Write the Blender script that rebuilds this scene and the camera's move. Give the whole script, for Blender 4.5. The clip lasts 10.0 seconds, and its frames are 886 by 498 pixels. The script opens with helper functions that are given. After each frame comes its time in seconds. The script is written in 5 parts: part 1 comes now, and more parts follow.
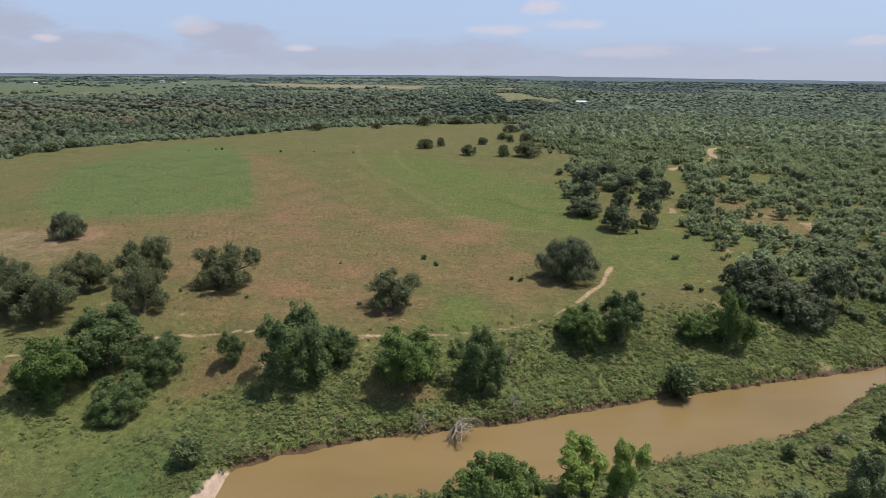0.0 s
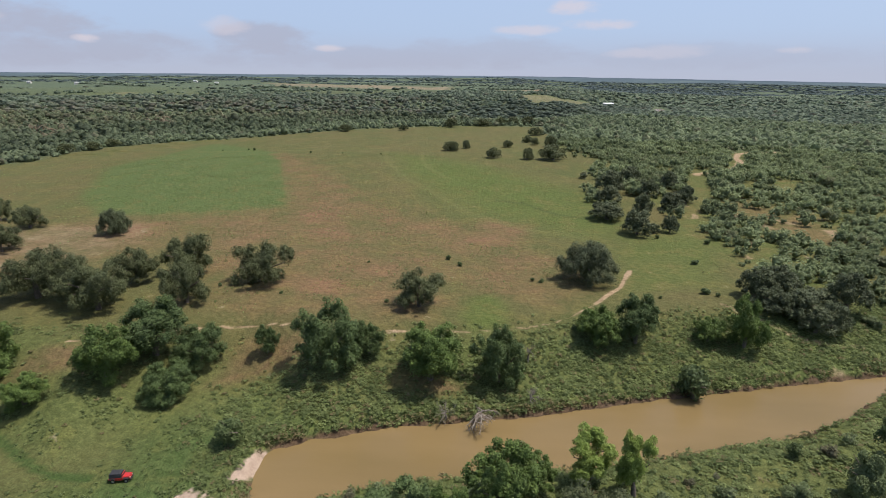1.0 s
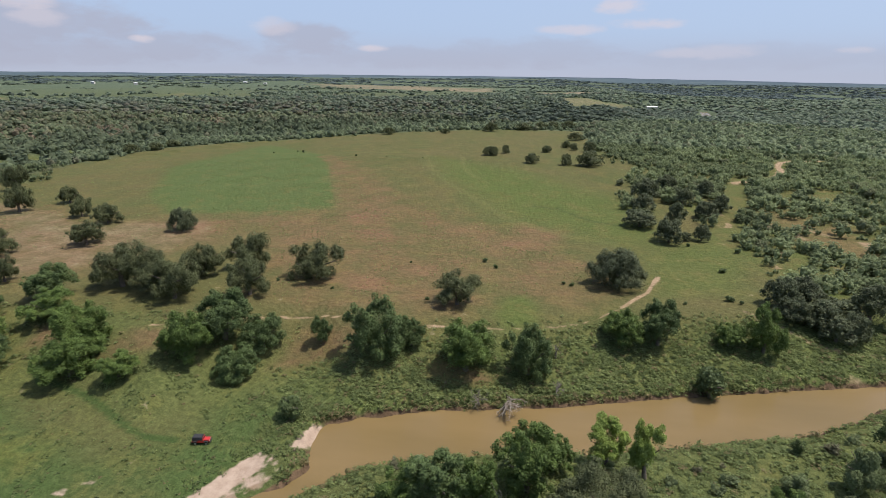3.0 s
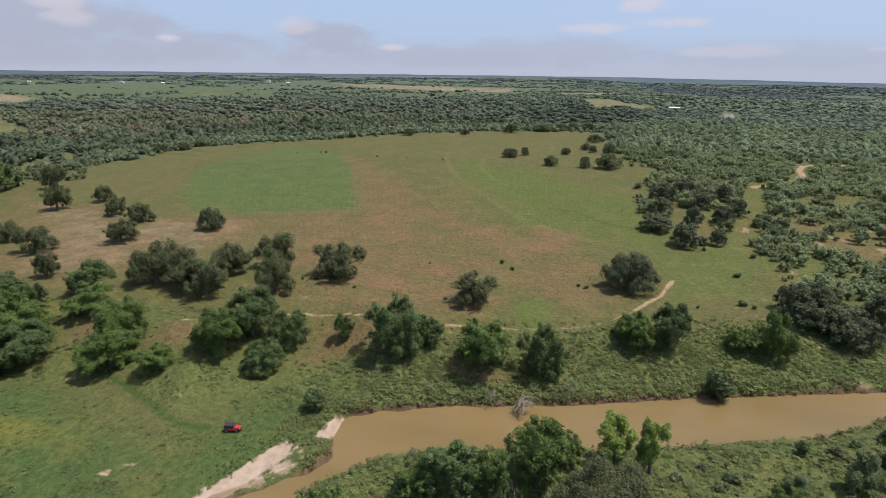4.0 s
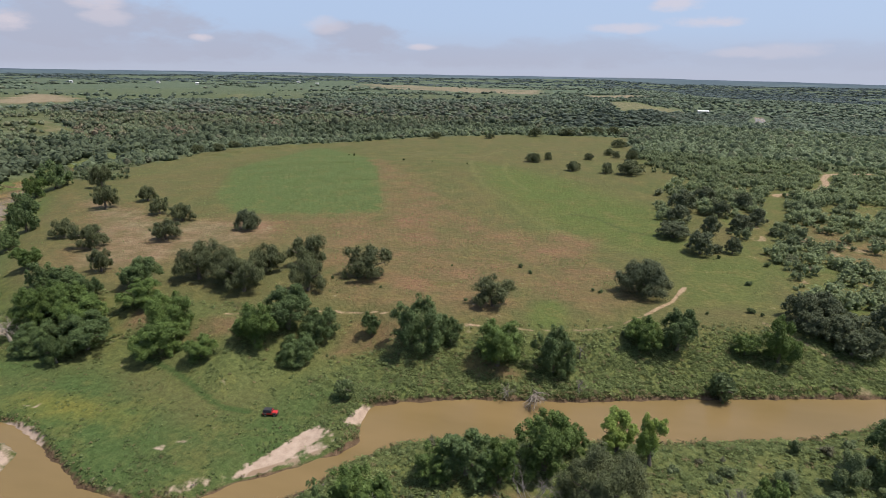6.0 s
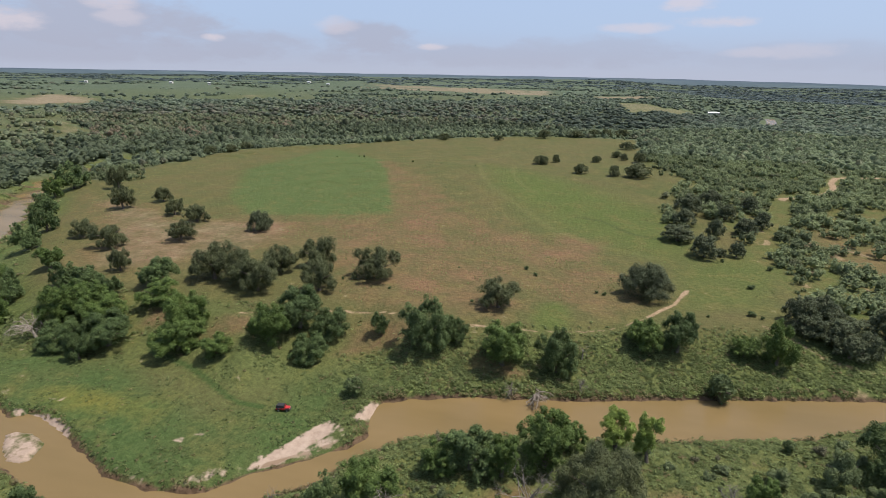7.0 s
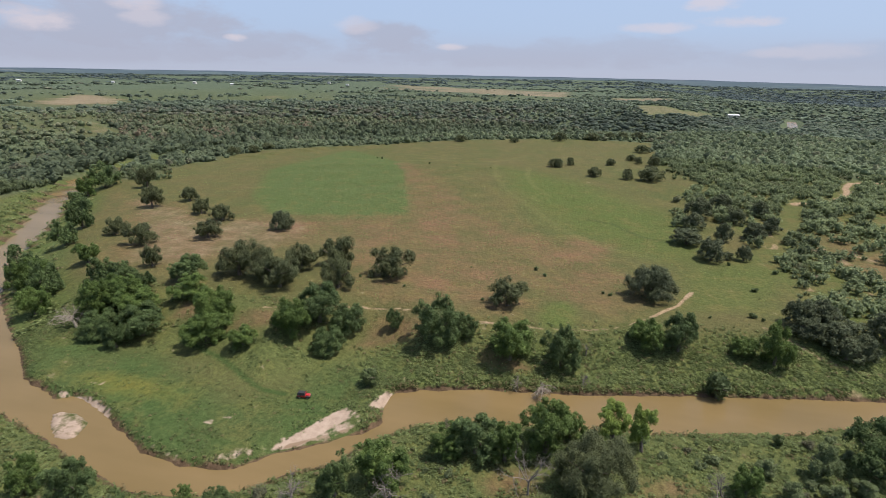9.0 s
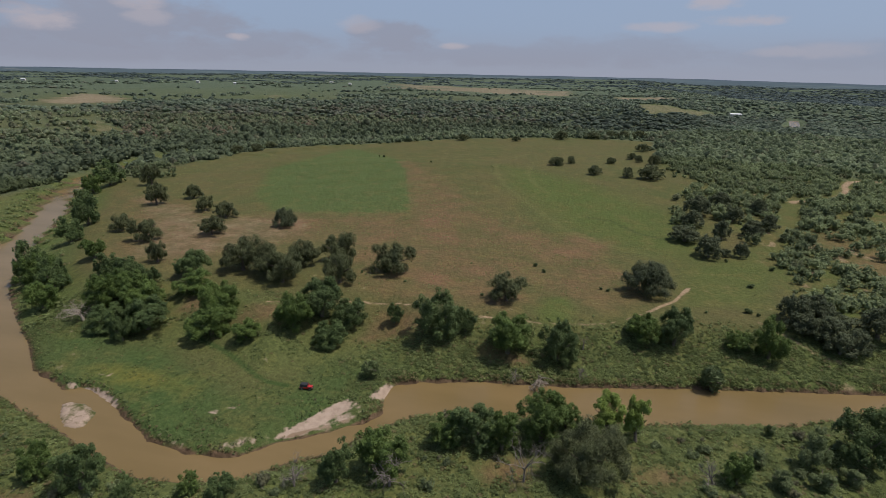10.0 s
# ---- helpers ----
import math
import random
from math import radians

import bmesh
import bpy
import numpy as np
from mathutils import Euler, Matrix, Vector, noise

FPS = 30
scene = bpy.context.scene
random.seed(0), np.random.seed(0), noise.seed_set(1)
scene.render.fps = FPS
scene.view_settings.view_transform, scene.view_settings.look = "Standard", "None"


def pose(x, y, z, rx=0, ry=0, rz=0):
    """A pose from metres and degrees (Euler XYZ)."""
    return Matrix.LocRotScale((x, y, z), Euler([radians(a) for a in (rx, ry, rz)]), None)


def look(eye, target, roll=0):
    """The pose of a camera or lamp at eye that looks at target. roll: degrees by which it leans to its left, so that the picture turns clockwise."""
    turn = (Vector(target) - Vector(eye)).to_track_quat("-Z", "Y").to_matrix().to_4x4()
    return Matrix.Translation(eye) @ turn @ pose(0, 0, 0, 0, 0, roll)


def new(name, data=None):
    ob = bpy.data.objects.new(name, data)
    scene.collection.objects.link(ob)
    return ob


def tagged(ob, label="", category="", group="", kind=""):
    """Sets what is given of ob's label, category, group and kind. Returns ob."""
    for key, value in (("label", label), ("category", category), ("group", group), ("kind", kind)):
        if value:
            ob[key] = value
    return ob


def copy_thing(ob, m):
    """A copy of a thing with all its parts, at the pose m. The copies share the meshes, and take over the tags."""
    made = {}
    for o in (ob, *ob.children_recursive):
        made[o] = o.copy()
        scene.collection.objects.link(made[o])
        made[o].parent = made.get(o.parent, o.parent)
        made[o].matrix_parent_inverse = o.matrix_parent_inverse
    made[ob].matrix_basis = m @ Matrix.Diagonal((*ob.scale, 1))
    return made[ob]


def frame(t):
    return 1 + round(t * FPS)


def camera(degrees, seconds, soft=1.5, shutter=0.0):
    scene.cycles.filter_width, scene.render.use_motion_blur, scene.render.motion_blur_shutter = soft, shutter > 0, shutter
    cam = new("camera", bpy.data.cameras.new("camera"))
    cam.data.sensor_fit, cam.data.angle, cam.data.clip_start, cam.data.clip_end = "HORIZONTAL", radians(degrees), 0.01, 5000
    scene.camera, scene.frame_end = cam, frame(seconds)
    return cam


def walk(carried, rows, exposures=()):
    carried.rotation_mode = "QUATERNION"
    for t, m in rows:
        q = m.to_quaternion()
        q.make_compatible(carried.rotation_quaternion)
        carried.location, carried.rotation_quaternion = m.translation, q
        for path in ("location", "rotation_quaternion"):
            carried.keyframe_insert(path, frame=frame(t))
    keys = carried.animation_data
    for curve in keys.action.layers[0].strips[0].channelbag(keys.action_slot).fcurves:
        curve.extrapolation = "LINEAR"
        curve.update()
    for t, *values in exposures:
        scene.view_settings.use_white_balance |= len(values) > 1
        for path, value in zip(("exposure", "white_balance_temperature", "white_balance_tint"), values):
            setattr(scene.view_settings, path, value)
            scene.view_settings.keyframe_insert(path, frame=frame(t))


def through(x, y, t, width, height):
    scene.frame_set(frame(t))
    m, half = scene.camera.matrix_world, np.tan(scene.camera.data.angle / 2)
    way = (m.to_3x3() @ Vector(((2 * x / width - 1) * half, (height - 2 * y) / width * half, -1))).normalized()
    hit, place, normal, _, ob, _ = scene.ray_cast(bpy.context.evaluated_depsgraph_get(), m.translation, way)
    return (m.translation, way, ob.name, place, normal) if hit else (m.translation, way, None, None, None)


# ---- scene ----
cam = camera(78.3, 10.0, soft=0.65)
EXPOSURE = 0.52
PATH = [
    (0, (0.176, -0.576, 60.613), (0.169, 1.328, 60.003), 0.3),
    (0.5, (0.153, -3.554, 61.76), (0.101, -1.65, 61.15), 0.4),
    (1, (0.207, -6.636, 62.844), (0.113, -4.734, 62.234), 0.5),
    (1.5, (0.361, -9.66, 64.039), (0.236, -7.759, 63.429), 0.5),
    (2, (0.459, -12.533, 65.179), (0.299, -10.635, 64.569), 0.5),
    (2.5, (0.601, -15.326, 66.207), (0.406, -13.432, 65.597), 0.6),
    (4, (1.662, -22.765, 69.691), (1.362, -20.886, 69.076), 0.7),
    (4.5, (2.099, -25.09, 70.811), (1.772, -23.216, 70.195), 0.8),
    (5, (2.626, -27.323, 71.929), (2.272, -25.453, 71.312), 0.9),
    (5.5, (3.231, -29.562, 72.938), (2.86, -27.696, 72.321), 0.9),
    (7, (5.212, -35.719, 76.215), (4.794, -33.864, 75.597), 1.0),
    (7.5, (5.926, -37.729, 77.253), (5.491, -35.877, 76.634), 1.0),
    (8, (6.739, -39.632, 78.126), (6.283, -37.786, 77.507), 1.1),
    (8.5, (7.555, -41.473, 78.759), (7.082, -39.631, 78.141), 1.1),
    (9, (8.354, -43.279, 78.957), (7.876, -41.438, 78.338), 1.1),
    (9.5, (9.237, -44.907, 78.905), (8.755, -43.068, 78.284), 1.1),
    (10, (9.843, -46.062, 78.851), (9.357, -44.224, 78.229), 1.1),
]
walk(cam, [(t, look(eye, target, roll)) for t, eye, target, roll in PATH],
     exposures=[(0, EXPOSURE), (9.65, EXPOSURE), (9.8, EXPOSURE - 0.12), (9.9, EXPOSURE - 0.32), (10, EXPOSURE - 0.62)])

# ---- sky and sun ----
SUN_AZIMUTH, SUN_HEIGHT = 77.0, 66.0      # degrees east of the y axis, degrees above the horizon
world = bpy.data.worlds.new("sky")
scene.world = world
world.use_nodes = True
wn, wl = world.node_tree.nodes, world.node_tree.links
sky = wn.new("ShaderNodeTexSky")
sky.sky_type, sky.sun_disc = "NISHITA", False
sky.sun_elevation, sky.sun_rotation = radians(SUN_HEIGHT), radians(SUN_AZIMUTH)
sky.air_density, sky.dust_density, sky.ozone_density = 1.0, 2.5, 1.5
where = wn.new("ShaderNodeTexCoord")


def wmap(scale, shift=(0, 0, 0)):
    m = wn.new("ShaderNodeMapping")
    m.inputs["Scale"].default_value, m.inputs["Location"].default_value = scale, shift
    wl.new(where.outputs["Generated"], m.inputs["Vector"])
    return m.outputs[0]


def wmath(op, a, b):
    m = wn.new("ShaderNodeMath")
    m.operation, m.use_clamp = op, True
    for k, v in enumerate((a, b)):
        if isinstance(v, (int, float)):
            m.inputs[k].default_value = v
        else:
            wl.new(v, m.inputs[k])
    return m.outputs[0]


def wmix(fac, a, b):
    m = wn.new("ShaderNodeMix")
    m.data_type = "RGBA"
    wl.new(fac, m.inputs["Factor"])
    for key, v in (("A", a), ("B", b)):
        socket = next(s for s in m.inputs if s.name == key and s.type == "RGBA")
        if isinstance(v, tuple):
            socket.default_value = v
        else:
            wl.new(v, socket)
    return next(s for s in m.outputs if s.type == "RGBA")


split = wn.new("ShaderNodeSeparateXYZ")
wl.new(where.outputs["Generated"], split.inputs[0])


def wheight(low, high):
    r = wn.new("ShaderNodeMapRange")
    r.interpolation_type = "SMOOTHSTEP"
    r.inputs["From Min"].default_value, r.inputs["From Max"].default_value = low, high
    wl.new(split.outputs["Z"], r.inputs["Value"])
    return r.outputs[0]


def wfree(op, a, b=0.0):
    m = wn.new("ShaderNodeMath")
    m.operation = op
    for k, v in enumerate((a, b)):
        if isinstance(v, (int, float)):
            m.inputs[k].default_value = v
        else:
            wl.new(v, m.inputs[k])
    return m.outputs[0]


# clouds: degrees east of the y axis, degrees above the horizon, half width, half height, weight
BANKS = [(-44.3, 3.4, 11.5, 2.5, 1.0), (-57.0, 3.0, 9.0, 3.2, 1.0), (-20.2, 3.0, 5.2, 1.8, 0.95), (-46, 1.5, 15.0, 1.9, 0.8), (-31.4, 2.1, 6.5, 1.4, 0.8), (-10.0, 1.4, 16.0, 1.1, 0.6), (2.0, 2.2, 9.0, 1.3, 0.55), (22.0, 1.8, 12.0, 1.2, 0.35)]
PUFFS = [(-49.9, 3.6, 3.4, 1.1, 1.0), (-42.4, 5.3, 2.4, 0.9, 0.8), (-41.6, 4.0, 2.2, 0.8, 0.6), (-34.5, 2.65, 1.15, 0.42, 1.0), (-23.6, 4.1, 2.6, 0.9, 0.55), (-14.3, 2.35, 1.6, 0.42, 0.9),
         (9.6, 6.1, 2.7, 0.75, 0.85), (11.8, 4.7, 3.4, 0.62, 0.9), (5.2, 4.25, 3.2, 0.6, 0.75), (14.9, 2.1, 2.8, 0.5, 0.45), (18.9, 2.2, 3.4, 0.7, 0.4), (28.2, 2.25, 1.8, 0.36, 0.7), (36.3, 2.75, 2.4, 0.42, 0.6), (30.0, 8.5, 6.0, 1.2, 0.6), (-20.0, 9.0, 7.0, 1.4, 0.6)]
bearing = wfree("MULTIPLY", wfree("ARCTAN2", split.outputs["X"], split.outputs["Y"]), 57.29578)
lift = wfree("MULTIPLY", wfree("ARCSINE", split.outputs["Z"]), 57.29578)
curl = wn.new("ShaderNodeTexNoise")
curl.inputs["Scale"].default_value, curl.inputs["Detail"].default_value, curl.inputs["Roughness"].default_value = 11.0, 9, 0.62
wl.new(wmap((1, 1, 2.6), (0.3, 1.7, 0.4)), curl.inputs["Vector"])
ragged = wfree("MULTIPLY", wfree("SUBTRACT", curl.outputs["Fac"], 0.5), 3.4)


def cloud_field(clouds, low, high):
    """The densest of some ragged clouds, 0 to 1."""
    best = None
    for az, el, wide, tall, weight in clouds:
        a = wfree("POWER", wfree("ABSOLUTE", wfree("DIVIDE", wfree("SUBTRACT", bearing, az), wide)), 2.0)
        b = wfree("POWER", wfree("ABSOLUTE", wfree("DIVIDE", wfree("SUBTRACT", lift, el), tall)), 2.0)
        v = wfree("ADD", wfree("SUBTRACT", 1.0, wfree("ADD", a, b)), ragged)
        r = wn.new("ShaderNodeMapRange")
        r.interpolation_type = "SMOOTHSTEP"
        for key, x in (("From Min", low), ("From Max", high), ("To Max", weight)):
            r.inputs[key].default_value = x
        wl.new(v, r.inputs["Value"])
        best = r.outputs[0] if best is None else wfree("MAXIMUM", best, r.outputs[0])
    return best


# pale blue low sky, a lilac haze at the horizon, grey cloud banks and small white tops
low_mask = wmath("MULTIPLY", wheight(0.42, 0.12), 0.85)
haze_mask = wmath("MULTIPLY", wheight(0.075, -0.004), 0.9)
sheet_mask = wmath("MULTIPLY", cloud_field(BANKS, -0.35, 0.85), wheight(-0.004, 0.012))
white_mask = cloud_field(PUFFS, -0.1, 1.1)
SKY_LOW, SKY_HAZE, SKY_SHEET, SKY_WHITE = (2.35, 3.02, 4.35, 1), (2.62, 2.80, 3.45, 1), (2.30, 2.38, 2.98, 1), (3.75, 3.45, 3.80, 1)
tone = wmix(low_mask, sky.outputs[0], SKY_LOW)
tone = wmix(haze_mask, tone, SKY_HAZE)
tone = wmix(wmath("MULTIPLY", sheet_mask, 0.75), tone, SKY_SHEET)
tone = wmix(wmath("MULTIPLY", white_mask, 0.8), tone, SKY_WHITE)
wl.new(tone, wn["Background"].inputs["Color"])
wn["Background"].inputs["Strength"].default_value = 0.13
sun = new("sun", bpy.data.lights.new("sun", "SUN"))
sun.data.energy, sun.data.angle, sun.data.color = 3.45, radians(0.6), (1.0, 0.95, 0.87)
sa, sh = radians(SUN_AZIMUTH), radians(SUN_HEIGHT)
sun.matrix_basis = look((0, 0, 300), (-math.sin(sa) * math.cos(sh) * 10, -math.cos(sa) * math.cos(sh) * 10, 300 - math.sin(sh) * 10))


# ---- materials ----
class Maker:
    """A node material with short ways to wire it."""

    def __init__(self, name):
        self.mat = bpy.data.materials.new(name)
        self.mat.use_nodes = True
        self.n, self.l = self.mat.node_tree.nodes, self.mat.node_tree.links
        self.b = self.n["Principled BSDF"]
        self.pos = self.n.new("ShaderNodeTexCoord").outputs["Object"]

    def put(self, socket, v):
        if isinstance(v, (int, float, tuple)):
            socket.default_value = v
        else:
            self.l.new(v, socket)

    def noise(self, size, detail=4, low=0.3, high=0.7, rough=0.55, scale=(1, 1, 1)):
        vec = self.pos
        if scale != (1, 1, 1):
            m = self.n.new("ShaderNodeMapping")
            m.inputs["Scale"].default_value = scale
            self.l.new(vec, m.inputs[0])
            vec = m.outputs[0]
        t = self.n.new("ShaderNodeTexNoise")
        t.inputs["Scale"].default_value, t.inputs["Detail"].default_value, t.inputs["Roughness"].default_value = 1.0 / size, detail, rough
        self.l.new(vec, t.inputs["Vector"])
        return self.span(t.outputs["Fac"], low, high)

    def span(self, v, low, high, to=(0, 1)):
        r = self.n.new("ShaderNodeMapRange")
        self.l.new(v, r.inputs["Value"])
        for key, x in zip(("From Min", "From Max", "To Min", "To Max"), (low, high, *to)):
            r.inputs[key].default_value = x
        return r.outputs[0]

    def attr(self, name):
        a = self.n.new("ShaderNodeAttribute")
        a.attribute_name = name
        return a.outputs["Fac"]

    def op(self, what, a, b=0.0):
        m = self.n.new("ShaderNodeMath")
        m.operation = what
        self.put(m.inputs[0], a), self.put(m.inputs[1], b)
        return m.outputs[0]

    def mix(self, fac, a, b, kind="MIX"):
        m = self.n.new("ShaderNodeMix")
        m.data_type, m.blend_type, m.clamp_factor = "RGBA", kind, True
        self.put(m.inputs["Factor"], fac)
        for key, v in (("A", a), ("B", b)):
            self.put(next(s for s in m.inputs if s.name == key and s.type == "RGBA"), (*v, 1) if isinstance(v, tuple) else v)
        return next(s for s in m.outputs if s.type == "RGBA")

    def bump(self, height, strength, distance):
        b = self.n.new("ShaderNodeBump")
        b.inputs["Strength"].default_value, b.inputs["Distance"].default_value = strength, distance
        self.l.new(height, b.inputs["Height"])
        self.l.new(b.outputs[0], self.b.inputs["Normal"])

    def done(self, color, rough=0.8, metal=0.0, spec=0.3):
        self.put(self.b.inputs["Base Color"], (*color, 1) if isinstance(color, tuple) else color)
        self.put(self.b.inputs["Roughness"], rough)
        self.b.inputs["Metallic"].default_value = metal
        self.b.inputs["Specular IOR Level"].default_value = spec
        return self.mat

    def let_through(self, color, share):
        """Lets a share of the light pass, as leaves do."""
        t = self.n.new("ShaderNodeBsdfTranslucent")
        self.l.new(color, t.inputs["Color"])
        m = self.n.new("ShaderNodeMixShader")
        m.inputs[0].default_value = share
        self.l.new(self.b.outputs[0], m.inputs[1]), self.l.new(t.outputs[0], m.inputs[2])
        self.l.new(m.outputs[0], self.n["Material Output"].inputs["Surface"])
        return self.mat


def foliage(name, dark, light, through=0.25):
    """Leaves: hue varies from bough to bough and from leaf to leaf; some light passes through."""
    k = Maker(name)
    rnd = k.n.new("ShaderNodeObjectInfo").outputs["Random"]
    isl = k.n.new("ShaderNodeNewGeometry").outputs["Random Per Island"]
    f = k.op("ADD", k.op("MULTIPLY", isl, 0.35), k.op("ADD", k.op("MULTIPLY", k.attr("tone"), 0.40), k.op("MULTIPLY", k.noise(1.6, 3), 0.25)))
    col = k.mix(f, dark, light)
    col = k.mix(k.op("MULTIPLY", rnd, 0.35), col, tuple(0.75 * c for c in dark))
    k.done(col, 0.62, 0, 0.2)
    return k.let_through(k.mix(0.5, col, tuple(1.3 * c for c in light)), through)


def toned(name, dark, light, sere, share=0.46):
    """Scrub and woods seen as a mass: each clump has its own tone."""
    k = Maker(name)
    isl = k.n.new("ShaderNodeNewGeometry").outputs["Random Per Island"]
    col = k.mix(k.op("ADD", k.op("MULTIPLY", k.attr("tone"), 0.7), k.op("MULTIPLY", isl, 0.3)), dark, light)
    mottle = k.noise(0.7, 5, 0.32, 0.68, 0.65)
    col = k.mix(k.op("MULTIPLY", k.attr("sere"), 1.0), col, sere)
    col = k.mix(k.op("MULTIPLY", mottle, 0.26), col, tuple(0.5 * c for c in dark))
    k.bump(mottle, 0.8, -0.4)
    k.done(col, 0.75, 0, 0.2)
    return k.let_through(col, share)


def ground_material():
    k = Maker("ground_cover")
    big, mid, fine, grit = k.noise(38, 4), k.noise(7, 4), k.noise(1.3, 5, 0.32, 0.68), k.noise(0.3, 5, 0.3, 0.7, 0.7)
    edge = k.op("ADD", k.op("MULTIPLY", k.op("SUBTRACT", mid, 0.5), 0.5), k.op("MULTIPLY", k.op("SUBTRACT", fine, 0.5), 0.28))

    def mask(name, reach=0.8, soft=0.18):
        v = k.op("ADD", k.attr(name), k.op("MULTIPLY", edge, reach))
        return k.span(v, 0.5 - soft, 0.5 + soft)

    green = k.mix(fine, (0.056, 0.068, 0.021), (0.077, 0.091, 0.031))
    straw = k.mix(fine, (0.140, 0.075, 0.045), (0.182, 0.102, 0.062))
    lush = k.mix(fine, (0.060, 0.087, 0.020), (0.083, 0.114, 0.028))
    weed = k.mix(fine, (0.042, 0.066, 0.020), (0.104, 0.128, 0.043))
    dapple = k.op("ADD", k.op("MULTIPLY", k.noise(14, 5, 0.35, 0.65), 0.6), k.op("MULTIPLY", k.noise(9, 3, 0.35, 0.65, scale=(0.10, 1, 1)), 0.3))
    blotch = k.noise(13, 6, 0.36, 0.66, 0.66, scale=(0.8, 1, 1))
    col = k.mix(k.op("MULTIPLY", k.op("ADD", big, dapple), 0.20), green, straw)
    col = k.mix(k.op("MULTIPLY", mask("green", 0.5, 0.4), 0.72), col, k.mix(k.op("MULTIPLY", mid, 0.5), lush, green))
    col = k.mix(k.op("MULTIPLY", mask("meadow", 0.7, 0.45), 0.42), col, k.mix(fine, (0.048, 0.078, 0.029), (0.072, 0.104, 0.042)))
    col = k.mix(k.op("MULTIPLY", mask("dry", 1.0, 0.42), 0.92), col, k.mix(k.op("MULTIPLY", blotch, 0.7), straw, green))
    weed = k.mix(k.op("MULTIPLY", big, 0.4), k.mix(k.op("MULTIPLY", dapple, 0.55), weed, k.mix(0.6, straw, green)), lush)
    col = k.mix(mask("weedy", 0.7, 0.4), col, weed)
    col = k.mix(k.op("MULTIPLY", mask("bar", 0.5, 0.4), 0.9), col, k.mix(k.op("MULTIPLY", dapple, 0.5), k.mix(fine, (0.034, 0.062, 0.017), (0.060, 0.096, 0.030)), k.mix(k.op("MULTIPLY", mid, 0.3), green, straw)))
    col = k.mix(k.op("MULTIPLY", mask("trace", 0.8, 0.5), 0.3), col, (0.130, 0.125, 0.050))
    col = k.mix(k.op("MULTIPLY", mask("dark_trace", 1.3, 0.3), 0.45), col, (0.036, 0.050, 0.018))
    col = k.mix(k.op("MULTIPLY", mask("rut", 0.3, 0.3), 0.75), col, (0.030, 0.060, 0.016))
    col = k.mix(k.op("MULTIPLY", mask("yellow", 1.1, 0.5), 0.45), col, (0.189, 0.155, 0.030))
    col = k.mix(k.op("MULTIPLY", mask("litter", 0.9, 0.3), 0.75), col, k.mix(fine, (0.050, 0.055, 0.030), (0.115, 0.106, 0.062)))
    col = k.mix(mask("tan", 0.3, 0.2), col, k.mix(mid, (0.165, 0.128, 0.080), (0.230, 0.180, 0.120)))
    # distant ground is greyed: the haze of distance is put into its colour
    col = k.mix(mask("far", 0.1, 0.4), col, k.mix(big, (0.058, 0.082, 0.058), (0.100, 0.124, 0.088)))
    col = k.mix(k.op("MULTIPLY", mask("canopy", 0.2, 0.4), 0.85), col, k.mix(mid, (0.052, 0.070, 0.040), (0.090, 0.110, 0.064)))
    speck = k.mix(grit, (0.62, 0.62, 0.62), (1.38, 1.38, 1.38))
    col = k.mix(1.0, col, speck, "MULTIPLY")
    col = k.mix(mask("earth", 0.6), col, k.mix(fine, (0.198, 0.133, 0.082), (0.318, 0.232, 0.150)))
    col = k.mix(mask("sand", 1.15), col, k.mix(k.op("ADD", k.op("MULTIPLY", fine, 0.5), k.op("ADD", k.op("MULTIPLY", mid, 0.2), k.op("MULTIPLY", grit, 0.3))), (0.22, 0.155, 0.112), (0.385, 0.30, 0.235)))
    wet = k.op("MULTIPLY", mask("sand", 0.7), k.span(k.op("ADD", k.attr("shore"), k.op("MULTIPLY", edge, 0.4)), 0.35, 0.65))
    col = k.mix(k.op("MULTIPLY", wet, 0.8), col, (0.17, 0.112, 0.070))
    col = k.mix(mask("mud", 0.5, 0.25), col, k.mix(fine, (0.055, 0.036, 0.021), (0.130, 0.086, 0.053)))
    rough_ground = k.op("SUBTRACT", 1.0, k.op("MULTIPLY", mask("sand", 0.7), 0.9))
    k.bump(k.op("MULTIPLY", k.op("ADD", fine, k.op("MULTIPLY", grit, 0.4)), rough_ground), 0.65, 0.3)
    return k.done(col, 0.95, 0, 0.1)


def water_material():
    k = Maker("muddy_water")
    k.bump(k.op("ADD", k.noise(0.9, 3, 0.2, 0.8, scale=(1, 2.2, 1)), k.op("MULTIPLY", k.noise(0.25, 2, 0.2, 0.8), 0.4)), 0.25, 0.03)
    col = k.mix(k.noise(24, 3, scale=(0.6, 2, 1)), (0.140, 0.098, 0.041), (0.180, 0.123, 0.056))
    return k.done(col, 0.25, 0, 0.14)


def plain(name, a, b, size, rough=0.7, metal=0.0, relief=0.0, spec=0.4):
    k = Maker(name)
    n = k.noise(size, 5)
    if relief:
        k.bump(n, 0.7, relief)
    return k.done(k.mix(n, a, b), rough, metal, spec)


